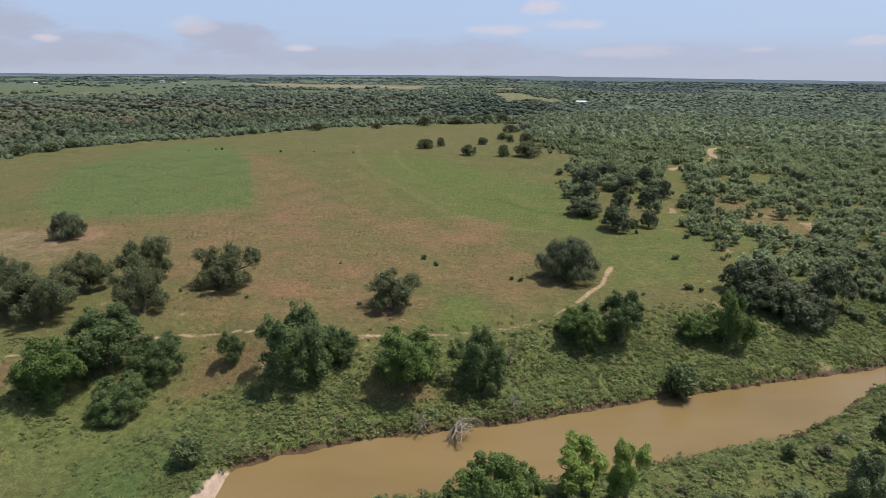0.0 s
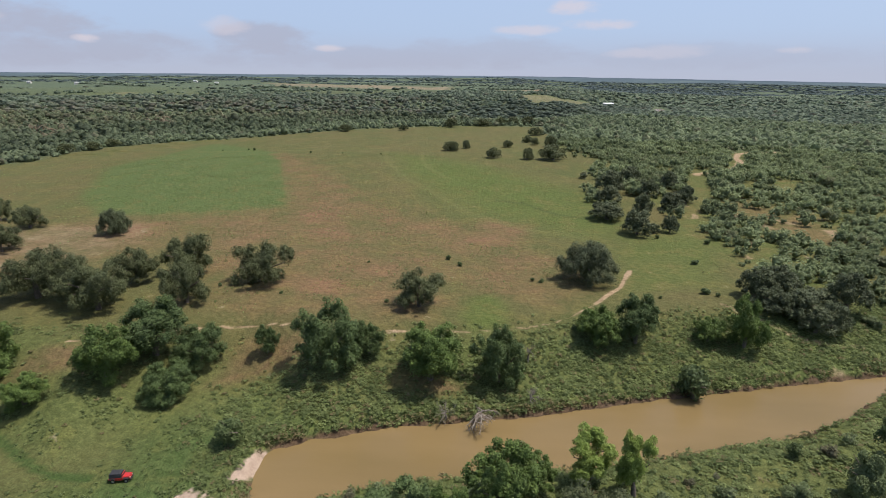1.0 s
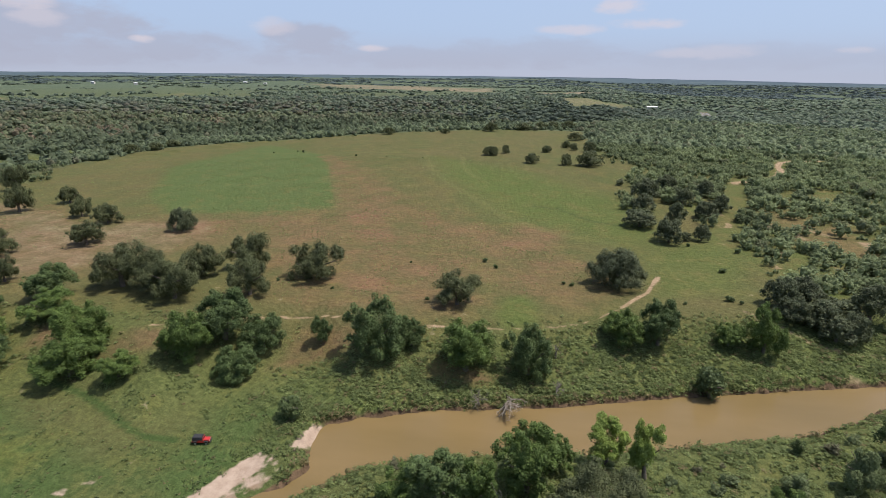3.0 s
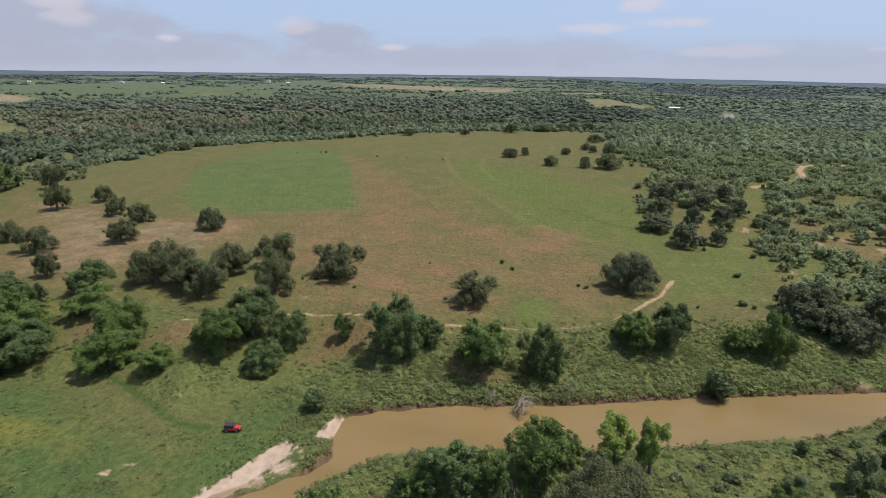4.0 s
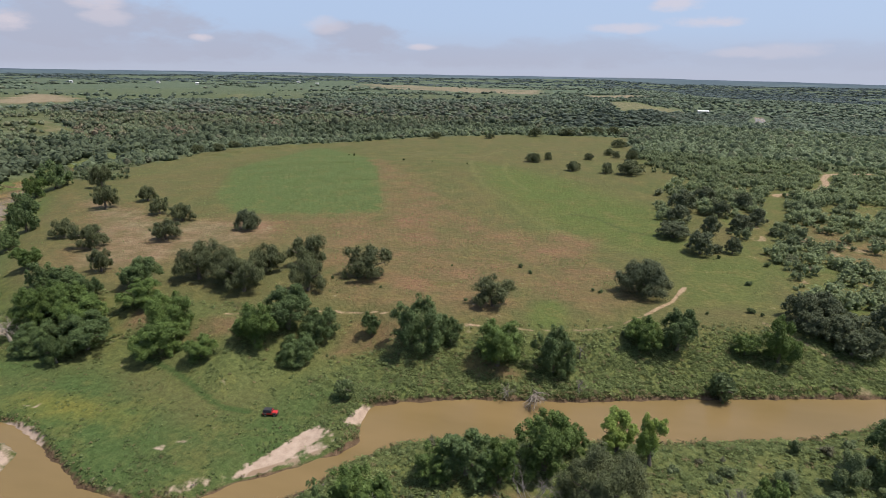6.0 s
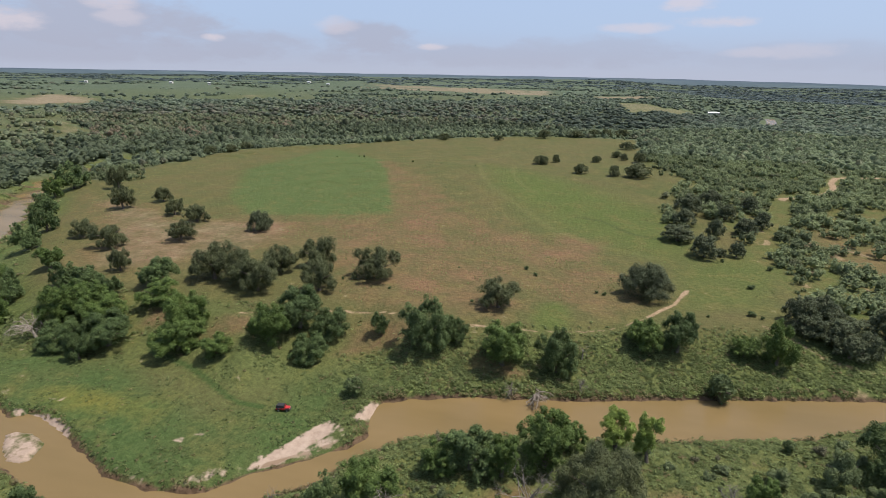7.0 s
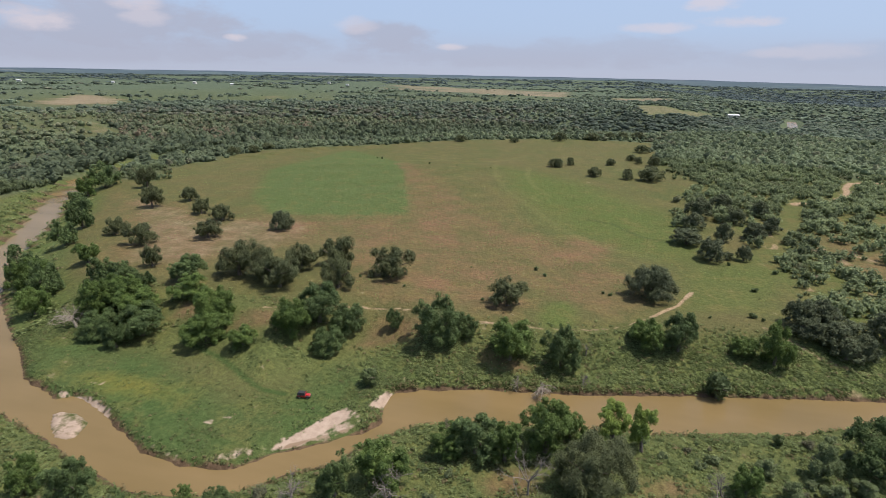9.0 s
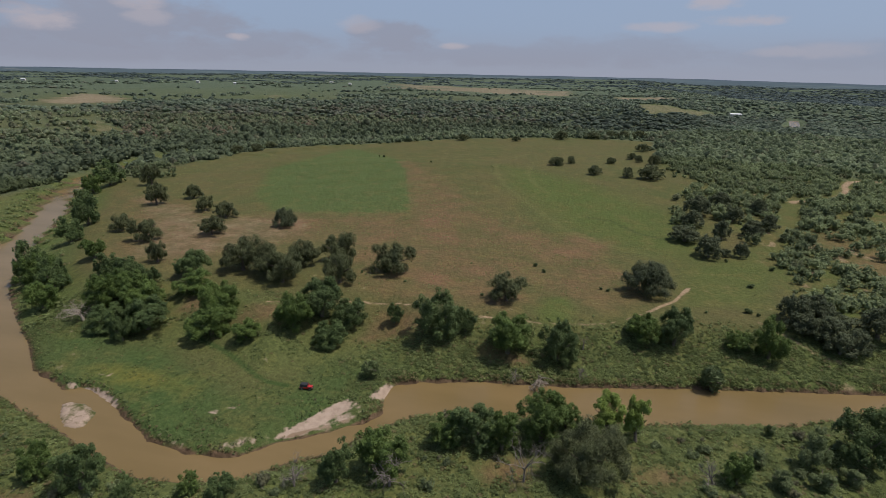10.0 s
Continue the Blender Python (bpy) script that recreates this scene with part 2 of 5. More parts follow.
GROUND, WATER = ground_material(), water_material()
PECAN = foliage("pecan_leaves", (0.031, 0.056, 0.014), (0.156, 0.218, 0.054), 0.20)
PECAN_GREY = foliage("dusky_leaves", (0.035, 0.056, 0.020), (0.132, 0.182, 0.062), 0.20)
OAKLEAF = foliage("live_oak_leaves", (0.056, 0.067, 0.029), (0.146, 0.160, 0.073), 0.26)
DARKOAK = foliage("dark_oak_leaves", (0.054, 0.066, 0.036), (0.140, 0.160, 0.082), 0.26)
WILLOW = foliage("willow_leaves", (0.165, 0.225, 0.052), (0.300, 0.375, 0.105), 0.45)
PALE_LEAF = foliage("pale_leaves", (0.085, 0.110, 0.048), (0.205, 0.245, 0.105), 0.3)
SCRUB = foliage("bush_leaves", (0.055, 0.080, 0.030), (0.135, 0.170, 0.065))
WOODS = toned("woods_leaves", (0.104, 0.128, 0.064), (0.290, 0.345, 0.170), (0.22, 0.175, 0.125))
# aerial haze is put into the next three leaf colours, bluer with distance
MIDWOODS = toned("hill_woods_leaves", (0.098, 0.122, 0.076), (0.285, 0.345, 0.190), (0.30, 0.235, 0.165), 0.45)
FARWOODS = toned("far_woods_leaves_hazed", (0.098, 0.123, 0.098), (0.275, 0.340, 0.225), (0.31, 0.235, 0.18), 0.5)
LASTWOODS = toned("last_woods_leaves_hazed", (0.085, 0.115, 0.118), (0.150, 0.194, 0.186), (0.18, 0.17, 0.15), 0.5)
WEEDS = toned("weed_leaves", (0.114, 0.150, 0.057), (0.325, 0.375, 0.150), (0.26, 0.20, 0.11), 0.5)
BARK = plain("bark", (0.06, 0.048, 0.038), (0.17, 0.14, 0.11), 0.25, 0.95, 0, 0.03)
GREYWOOD = plain("grey_dead_wood", (0.10, 0.085, 0.072), (0.24, 0.205, 0.175), 0.3, 0.9, 0, 0.02)
DEADWOOD = plain("bleached_wood", (0.17, 0.14, 0.11), (0.40, 0.34, 0.28), 0.3, 0.9, 0, 0.02)


def distance_material():
    k = Maker("distant_country_hazed")
    reach = k.n.new("ShaderNodeVectorMath")
    reach.operation = "LENGTH"
    k.l.new(k.pos, reach.inputs[0])
    # haze is mixed into both colours, bluer further out
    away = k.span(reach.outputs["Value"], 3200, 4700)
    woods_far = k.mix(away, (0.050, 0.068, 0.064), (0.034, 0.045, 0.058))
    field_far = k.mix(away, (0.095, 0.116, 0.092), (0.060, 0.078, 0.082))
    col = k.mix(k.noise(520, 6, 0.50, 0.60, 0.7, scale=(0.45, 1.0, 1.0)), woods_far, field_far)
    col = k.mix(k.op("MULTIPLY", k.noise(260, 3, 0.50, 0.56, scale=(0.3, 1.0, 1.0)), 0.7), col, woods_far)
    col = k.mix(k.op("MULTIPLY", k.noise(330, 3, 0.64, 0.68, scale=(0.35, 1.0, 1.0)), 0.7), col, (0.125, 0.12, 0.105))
    # a faint blue glow stands in for the haze of the air in front of it
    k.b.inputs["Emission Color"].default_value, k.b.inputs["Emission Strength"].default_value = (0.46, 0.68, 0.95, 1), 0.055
    return k.done(col, 1.0, 0, 0.1)


DISTANCE = distance_material()

# ---- the lie of the land ----
def smooth(a, b, v):
    s = np.clip((np.asarray(v, float) - a) / (b - a), 0, 1)
    return s * s * (3 - 2 * s)


# the inner bank of the bend, from the east round to the north-west, and the outer bank opposite
INNER = [(420, 215), (220, 150), (140, 118), (90.3, 104), (72.3, 99.9), (55.2, 95.6), (42, 92.6), (28, 88.8), (15, 85), (3.6, 82.5),
         (-12.5, 79.7), (-26.7, 75.2), (-33.4, 71.8), (-34.4, 66), (-32.4, 59), (-35.4, 54), (-43.5, 47.2), (-50.4, 42), (-55.8, 36), (-64.6, 33.8),
         (-77.6, 34.9), (-93, 42.1), (-104, 46.6), (-109.8, 47.7), (-113, 45.3), (-120.3, 48), (-128.7, 50), (-142.4, 60), (-161.6, 71.7), (-188.6, 90),
         (-211, 110.7), (-235, 139), (-263, 178), (-295, 210), (-328, 254)]
OUTER = [(425, 200), (225, 139), (140, 110), (87, 96.5), (75.8, 88.5), (61.3, 80.6), (48.7, 77.6), (35.8, 73.7), (29.3, 71.8), (10, 68),
         (-10, 65), (-22.3, 60.7), (-31.9, 52.4), (-38, 42), (-45, 37.8), (-49.7, 31), (-61, 25.8), (-72, 24.3), (-84.7, 27.2), (-98.8, 31.7),
         (-115, 35.6), (-123.3, 38), (-150, 45), (-180, 60), (-215, 85), (-240, 116), (-250, 139), (-274, 168), (-297, 194), (-322, 226), (-341, 262)]
# the river's further way round the field, behind its woods
UPPER = [(-334, 256), (-352, 310), (-352, 400), (-320, 500), (-170, 590), (0, 640), (150, 710), (262, 826), (309, 938), (345, 1033), (364, 1100), (380, 1160)]


def to_line(x, y, line, half=0.0):
    """Distance to a polyline, and on which side of it (+1 its left)."""
    best = np.full(np.shape(x), 1e9)
    side = np.ones(np.shape(x))
    for (ax, ay), (bx, by) in zip(line, line[1:]):
        ex, ey = bx - ax, by - ay
        s = np.clip(((x - ax) * ex + (y - ay) * ey) / (ex * ex + ey * ey), 0, 1)
        d = np.hypot(x - ax - s * ex, y - ay - s * ey)
        near = d < best - 1e-6
        turn = np.sign(ex * (y - ay) - ey * (x - ax))
        side = np.where(near, turn, side)
        best = np.minimum(best, d)
    return best - half, side


def inside(x, y, ring):
    x, y = np.asarray(x, float), np.asarray(y, float)
    odd = np.zeros(x.shape, bool)
    for (ax, ay), (bx, by) in zip(ring, ring[1:] + ring[:1]):
        cross = (ay > y) != (by > y)
        odd ^= cross & (x < (bx - ax) * (y - ay) / (by - ay if by != ay else 1e-9) + ax)
    return odd


def soft_ring(x, y, ring, width):
    """1 inside a ring of points, falling to 0 over width."""
    d, _ = to_line(x, y, ring + ring[:1])
    return smooth(-width, width, np.where(inside(x, y, ring), d, -d))


WATER_RING = INNER + OUTER[::-1]
ISLAND = [(-108.6, 40), (-107, 42), (-102.9, 42.4), (-97, 40.2), (-95.3, 35), (-96.4, 33.4), (-100, 33.2), (-105, 36.2)]
BLUFF = [(-900, -60), (-560, 80), (-400, 230), (-395, 330), (-370, 430), (-300, 520), (-150, 600), (0, 650), (160, 740), (300, 900)]


def waves(x, y, step, seed):
    """Cheap smooth noise of about -1 to 1."""
    rng = np.random.RandomState(seed)
    v = np.zeros(np.shape(x))
    for k in range(7):
        a, p, q = rng.uniform(0, 6.283), rng.uniform(0, 6.283), rng.uniform(0.6, 1.7)
        v += np.sin((x * math.cos(a) + y * math.sin(a)) * 6.283 * q / step + p + 0.8 * np.sin((x * math.sin(a) - y * math.cos(a)) * 3.9 / step))
    return v / 3.2


def land(x, y):
    """The ground's height, and the distance from the river's edge (below 0 in the water)."""
    x, y = np.asarray(x, float), np.asarray(y, float)
    wob = waves(x, y, 9.0, 3) * 0.7 + waves(x, y, 3.0, 4) * 0.3
    di, _ = to_line(x, y, INNER)
    do, _ = to_line(x, y, OUTER)
    du, su = to_line(x, y, UPPER, 6.0)
    df, _ = to_line(x, y, UPPER[-4:], 8.5)
    du = np.minimum(du, np.minimum(df, to_line(x, y, UPPER[:2], 11.0)[0]))
    wet = inside(x, y, WATER_RING)
    d = np.minimum(di, do)
    d = np.minimum(np.where(wet, -d, d), du)
    dw = d + wob * 0.5 * smooth(-4, 0, d)
    # inner side of the bend: a low bar in the bend, a bank, then the field
    start = 3 + 24 * smooth(-26, -55, x) * smooth(-150, -112, x) + 4 * smooth(-150, -170, x)
    field = 8.5 + 5.2 * smooth(150, 380, y) * smooth(-260, -40, x) + 2.5 * smooth(70, 220, x) * smooth(170, 300, y) - 1.5 * smooth(-160, -270, x)
    inner = 1.5 + (field - 1.5) * smooth(start - 3, start + 24, di) + 0.15 * waves(x, y, 60, 8)
    # outer side: the camera's bank, and the hills beyond the bend
    hill, hs = to_line(x, y, BLUFF)
    hill = np.where(hs > 0, hill, -hill)
    rise = 22 * smooth(0, 190, hill) * smooth(520, 150, x)
    outer = 3.6 + 0.8 * waves(x, y, 30, 5) + rise + 5 * smooth(-20, -220, y)
    # beyond the woods
    r = np.hypot(x, y - 60)
    past = (y > 120) & (hs > 0) | (x < -330)
    on_inner = (di < do) & ~((su > 0) & (y > 250)) & ~past
    base = np.where(on_inner, inner, outer + np.where(y > 300, 6 * smooth(0, 120, du), 0))
    base = base + 1.6 * waves(x, y, 260, 11) * smooth(500, 1200, r) + 6 * waves(x, y, 1900, 12) * smooth(900, 2500, r)
    base = base + (52 - 24 * smooth(300, 3300, x) - base) * smooth(2600, 4800, r)
    base = base + (3.0 - base) * smooth(190, 60, df)
    bank = 0.7 * smooth(-0.2, 1.0, dw) + 0.42 * np.maximum(dw, 0)
    flat_bar = smooth(-30, -44, x) * smooth(-62, -50, x) * smooth(66, 60, y) * smooth(30, 34, y)
    bank = bank * (1 - flat_bar) + flat_bar * 0.12 * np.maximum(dw, 0)
    h = np.where(dw > 0, np.minimum(base, bank), np.maximum(-1.6, dw * 0.4))
    isl = soft_ring(x, y, ISLAND, 1.2)
    h = np.maximum(h, -1.6 + 2.2 * isl + 0.1 * wob * isl)
    return h, d


# ---- mesh helpers ----
def sheet(name, verts, faces, material, attrs=None, rounded=False):
    """One mesh from arrays; all faces have the same number of corners."""
    verts, faces = np.asarray(verts, np.float32), np.asarray(faces, np.int32)
    me = bpy.data.meshes.new(name)
    n, k = faces.shape
    me.vertices.add(len(verts)), me.loops.add(n * k), me.polygons.add(n)
    me.vertices.foreach_set("co", verts.ravel())
    me.loops.foreach_set("vertex_index", faces.ravel())
    me.polygons.foreach_set("loop_start", np.arange(0, n * k, k, dtype=np.int32))
    me.polygons.foreach_set("use_smooth", np.full(n, rounded))
    for key, values in (attrs or {}).items():
        me.attributes.new(key, "FLOAT", "POINT").data.foreach_set("value", np.asarray(values, np.float32))
    me.update(calc_edges=True)
    me.materials.append(material)
    return me


def part(name, me, parent, label="", at=None):
    ob = new(name, me)
    ob.parent = parent
    if at is not None:
        ob.matrix_basis = at
    return tagged(ob, label) if label else ob


def join(pieces):
    """Join (verts, faces) pairs."""
    vs, fs, base = [], [], 0
    for v, f in pieces:
        vs.append(v), fs.append(f + base)
        base += len(v)
    return np.concatenate(vs), np.concatenate(fs)


def tube(points, radii, sides=6):
    """A tapered branch along points, as quads with a closed tip."""
    p, out = np.asarray(points, float), []
    for i in range(len(p)):
        d = p[min(i + 1, len(p) - 1)] - p[max(i - 1, 0)]
        d = d / (np.linalg.norm(d) + 1e-9)
        u = np.cross(d, (0.3, 0.9, 0.1) if abs(d[2]) > 0.8 else (0, 0, 1.0))
        u /= np.linalg.norm(u) + 1e-9
        w = np.cross(d, u)
        a = np.arange(sides) * 2 * math.pi / sides
        out.append(p[i] + radii[i] * (np.cos(a)[:, None] * u + np.sin(a)[:, None] * w))
    v = np.concatenate(out)
    f = [(i * sides + j, i * sides + (j + 1) % sides, (i + 1) * sides + (j + 1) % sides, (i + 1) * sides + j) for i in range(len(p) - 1) for j in range(sides)]
    return v, np.array(f)


def leaf_tris(c, n, size, rng):
    """A three-cornered spray of leaves at each place, facing its normal."""
    n = n / (np.linalg.norm(n, axis=1, keepdims=True) + 1e-9)
    u = np.cross(n, rng.normal(size=c.shape))
    u /= np.linalg.norm(u, axis=1, keepdims=True) + 1e-9
    w = np.cross(n, u)
    s = (size * rng.uniform(0.6, 1.35, len(c)))[:, None]
    corners = []
    for k in range(3):
        a = k * 2.0944 + rng.uniform(-0.45, 0.45, (len(c), 1))
        corners.append(c + (u * np.cos(a) + w * np.sin(a)) * s * rng.uniform(0.75, 1.3, (len(c), 1)))
    v = np.stack(corners, axis=1).reshape(-1, 3)
    return v, np.arange(len(v)).reshape(-1, 3)


def halves(f):
    """Quads as triangles."""
    return np.concatenate([f[:, (0, 1, 2)], f[:, (0, 2, 3)]])


def ball(rng, rings=5, sides=8, jag=0.18):
    """A lumpy closed ball of quads."""
    v = []
    for i in range(rings + 1):
        a = math.pi * i / rings
        for j in range(sides):
            b = 2 * math.pi * (j + 0.5 * (i % 2)) / sides
            r = 1 + rng.uniform(-jag, jag)
            v.append((r * math.sin(a) * math.cos(b), r * math.sin(a) * math.sin(b), r * math.cos(a)))
    f = [(i * sides + j, (i + 1) * sides + j, (i + 1) * sides + (j + 1) % sides, i * sides + (j + 1) % sides) for i in range(rings) for j in range(sides)]
    return np.array(v), np.array(f)


def lobes_of(kind, rng):
    """Centres and radii of the twig clusters of a crown one unit wide and high, set bough by bough."""
    out = []

    def bough(x, y, z, reach, n, low, high, flat=1.0):
        for k in range(n):
            d = rng.normal(size=3)
            d[2] = abs(d[2]) * 0.9 - 0.25
            d *= reach * rng.uniform(0.55, 1.0) / (np.linalg.norm(d) + 1e-9)
            out.append((x + d[0], y + d[1], max(0.07, z + d[2] * flat), rng.uniform(low, high)))

    if kind == "oak":
        for k in range(34):
            a, e = rng.uniform(0, 6.283), math.asin(rng.uniform(0.0, 1.0))
            r = 0.72 + rng.uniform(-0.07, 0.07)
            bough(r * math.cos(e) * math.cos(a), r * math.cos(e) * math.sin(a), 0.18 + 0.58 * math.sin(e) * r / 0.72, 0.17, 4, 0.08, 0.15)
        out.append((0, 0, 0.36, 0.55))
    elif kind == "open_oak":
        for k in range(17):
            a, r = (k + rng.uniform(-0.3, 0.3)) * 2.4, 0.10 + 0.66 * math.sqrt((k + 0.5) / 17)
            z = rng.uniform(0.36, 0.86 - 0.34 * r) if k % 5 < 3 else rng.uniform(0.12, 0.32)
            bough(r * math.cos(a), r * math.sin(a), z, rng.uniform(0.18, 0.27), 8, 0.08, 0.15, 0.85)
        out.append((0, 0, 0.40, 0.30))
    elif kind == "willow":
        for k in range(12):
            z = rng.uniform(0.16, 0.82)
            a, r = rng.uniform(0, 6.283), 0.58 * (1 - 0.55 * abs(z - 0.4))
            bough(r * math.cos(a), r * math.sin(a), z, 0.26, 6, 0.11, 0.19)
        out.append((0, 0, 0.46, 0.36))
    elif kind == "bush":
        for k in range(6):
            a, r = rng.uniform(0, 6.283), rng.uniform(0.0, 0.55)
            bough(r * math.cos(a), r * math.sin(a), rng.uniform(0.22, 0.60 - 0.3 * r), 0.24, 4, 0.14, 0.24)
        out.append((0, 0, 0.32, 0.42))
    else:
        for k in range(17):
            z = 0.16 + 0.62 * rng.uniform()
            a = k * 2.4 + rng.uniform(-0.5, 0.5)
            r = 0.74 * math.sqrt(max(0.03, 1 - ((z - 0.34) / 0.52) ** 2)) * rng.uniform(0.72, 1.08)
            bough(r * math.cos(a), r * math.sin(a), z, rng.uniform(0.20, 0.32), 8, 0.07, 0.15)
        out.append((0, 0, 0.40, 0.46))
    return out


def crown_mesh(kind, radius, height, count, size, material, seed):
    rng = np.random.RandomState(seed)
    lobes = np.array(lobes_of(kind, rng))
    scale = np.array((radius, radius, height))
    squash = np.array((1, 1, min(1.0, radius / height * 1.15)))
    pieces, tones, cs, ns, ts = [], [], [], [], []
    weight = lobes[:, 3] ** 2 / np.sum(lobes[:, 3] ** 2)
    for i, ((x, y, z, r), w) in enumerate(zip(lobes, weight)):
        n = rng.normal(size=(int(count * w * 1.7), 3))
        n[:, 2] += 0.45
        n /= np.linalg.norm(n, axis=1, keepdims=True)
        p = np.array((x, y, z)) + n * squash * r * rng.uniform(0.7, 1.32, (len(n), 1))
        near = np.linalg.norm((lobes[:, :3] - (x, y, z)), axis=1) < lobes[:, 3] + r * 1.4
        hidden = np.zeros(len(p), bool)
        for j in np.nonzero(near)[0]:
            if j != i:
                hidden |= np.linalg.norm((p - lobes[j, :3]) / squash, axis=1) < lobes[j, 3] * 0.68
        keep = ~hidden & (p[:, 2] > 0.02)
        cs.append(p[keep] * scale), ns.append(n[keep] + rng.normal(size=(int(keep.sum()), 3)) * 0.6 + (0.1, 0, 0.3))
        tone = rng.uniform()
        ts.append(np.full(int(keep.sum()) * 3, tone))
        # inner balls get half the bough's tone: the crown's inner shade as colour
        if r > 0.28 or (i % 2 and count > 3000):
            v, f = ball(rng, 3, 4, 0.3)
            pieces.append(((v * squash * r * 0.70 + (x, y, z)) * scale, halves(f)))
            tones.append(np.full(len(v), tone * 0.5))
    pieces.append(leaf_tris(np.concatenate(cs), np.concatenate(ns), size, rng))
    v, f = join(pieces)
    v[:, 2] = np.maximum(v[:, 2], 0.05)
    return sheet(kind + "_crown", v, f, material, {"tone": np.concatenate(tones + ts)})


def limb_points(rng, start, end, bow):
    a, b = np.array(start, float), np.array(end, float)
    k = np.linspace(0, 1, 6)[:, None]
    return a + (b - a) * k + np.sin(k * math.pi) * rng.normal(size=3) * bow


def tree_model(name, kind, radius, height, count, size, leaf, seed, label, category, group, limbs=4):
    """A tree as an Empty with a trunk, its limbs and its crown."""
    rng = np.random.RandomState(seed + 50)
    top = new(name)
    tagged(top, label, category, group)
    fork = (rng.normal() * 0.3, rng.normal() * 0.3, height * 0.28)
    thick = 0.035 * height + 0.02 * radius
    v, f = tube([(0, 0, -0.4), (0, 0, 0.1), (fork[0] * 0.4, fork[1] * 0.4, height * 0.14), fork, (fork[0] * 1.3, fork[1] * 1.6, height * 0.6)], [thick * 1.5, thick * 1.15, thick, thick * 0.9, thick * 0.3], 8)
    trunk = part("trunk", sheet("trunk", v, f, BARK, rounded=True), top)
    for k in range(limbs):
        a = (k + rng.uniform(0.2, 0.8)) * 6.283 / limbs
        r = radius * rng.uniform(0.5, 0.75)
        v, f = tube(limb_points(rng, fork, (r * math.cos(a), r * math.sin(a), height * rng.uniform(0.45, 0.62)), 0.3), np.linspace(thick * 0.6, thick * 0.12, 6), 4)
        part("limb", sheet("limb", v, f, BARK, rounded=True), trunk)
    part("crown", crown_mesh(kind, radius, height, count, size, leaf, seed), top)
    return top


def stand(models, spots, seed, size0):
    """Set copies of the models at spots of x, y, radius, height; each model first stands itself at one of them."""
    rng = random.Random(seed)
    used = set()
    for x, y, r, h in spots:
        k = rng.randrange(len(models))
        if len(used) < len(models) and k in used:
            k = next(i for i in range(len(models)) if i not in used)
        z = float(land(x, y)[0]) - 0.1
        m = pose(x, y, z, 0, 0, rng.uniform(0, 360)) @ Matrix.Diagonal((r / size0[0], r / size0[0], h / size0[1], 1))
        if k in used:
            ob = copy_thing(models[k], Matrix())
            ob.matrix_basis = m
        else:
            used.add(k)
            models[k].matrix_basis = m


# ---- ground and water ----
def steps(dense0, dense1, step, low, high, grow):
    mid = list(np.arange(dense0, dense1 + 1e-6, step))
    up, down, s = [], [], step
    while (up[-1] if up else dense1) < high:
        s *= grow
        up.append((up[-1] if up else dense1) + s)
    s = step
    while (down[-1] if down else dense0) > low:
        s *= grow
        down.append((down[-1] if down else dense0) - s)
    return np.array(down[::-1] + mid + up)


SAND_BAR = [(-52, 42.6), (-49.6, 48.8), (-46.2, 54.2), (-43.6, 58.8), (-42.4, 61), (-40.2, 59), (-39.6, 56.4), (-42.7, 52.8), (-44.9, 49.1), (-47.4, 45.4)]
SAND_FAN = [(-44.9, 49.1), (-42.7, 52.6), (-41, 57.5), (-42, 61), (-38.5, 60), (-35.8, 58.1), (-37.9, 53), (-39.5, 49.8), (-42.8, 48.2)]
PEBBLES = [[(-54.3, 45.5), (-53.1, 48.5), (-50, 48.9), (-49.8, 44.5), (-51.6, 42.8)], [(-62, 34.6), (-57, 37.5), (-53, 40.5), (-51, 42), (-53, 43.6), (-58, 39.6), (-62, 36.6)], [(-79.6, 36.6), (-74.2, 36.9), (-68.8, 35.8), (-68.5, 34), (-73.8, 34.4)]]
SAND_SPIT = [(-37.3, 62.6), (-36.1, 65.9), (-35.1, 70.1), (-33.6, 71.3), (-33.4, 67.2), (-33.8, 64.1), (-36, 61.9)]
LITTLE_SANDS = [(-69.8, 46.3, 1.3), (-71.2, 45.7, 0.8), (-66.6, 49.2, 1.0), (-108, 52, 1.1), (-106, 52.4, 0.8), (-36.5, 41.2, 1.2), (-33.3, 44.2, 1.0), (-57.5, 46, 0.4), (-53.5, 43.5, 0.6), (-34.6, 60.4, 0.45), (-243, 148, 2.2), (-252, 163, 2.0), (-262, 157, 1.6)]
LEDGE = [(-112.5, 46.6), (-109, 47.0), (-105.4, 46.6), (-101.3, 45.6), (-97.8, 44.3), (-95.1, 42.8)]
FOOTPATH = [(-84.4, 92.7), (-75.8, 95), (-70, 98.6), (-64, 102.7), (-56, 106.2), (-47, 107.6), (-40, 105.4), (-34.3, 101.8), (-20, 102.2), (-9.4, 103.9), (0.6, 104.2), (13.6, 107.1), (20, 109.6), (25.5, 113.2), (32, 120)]
FOOTPATH_END = [(32, 120), (36, 125.7), (41.6, 132.8), (45.3, 141.3), (48, 147)]
BAR_LUSH = [(-80, 37.5), (-62, 36.5), (-54, 43), (-66, 46), (-80, 46)]
TYRE_TRACK = [(-102, 77), (-94, 74.5), (-86, 71.5), (-80, 68.6), (-74, 65.2), (-69, 62.6), (-64.2, 61.4), (-59, 61.2)]
DARK_BELT = [(-330, 190), (-352, 225), (-385, 313), (-390, 374), (-365, 471), (-335, 524), (-257, 571), (-170, 624), (-71, 676), (35, 730), (168, 900), (250, 1010), (330, 1100)]
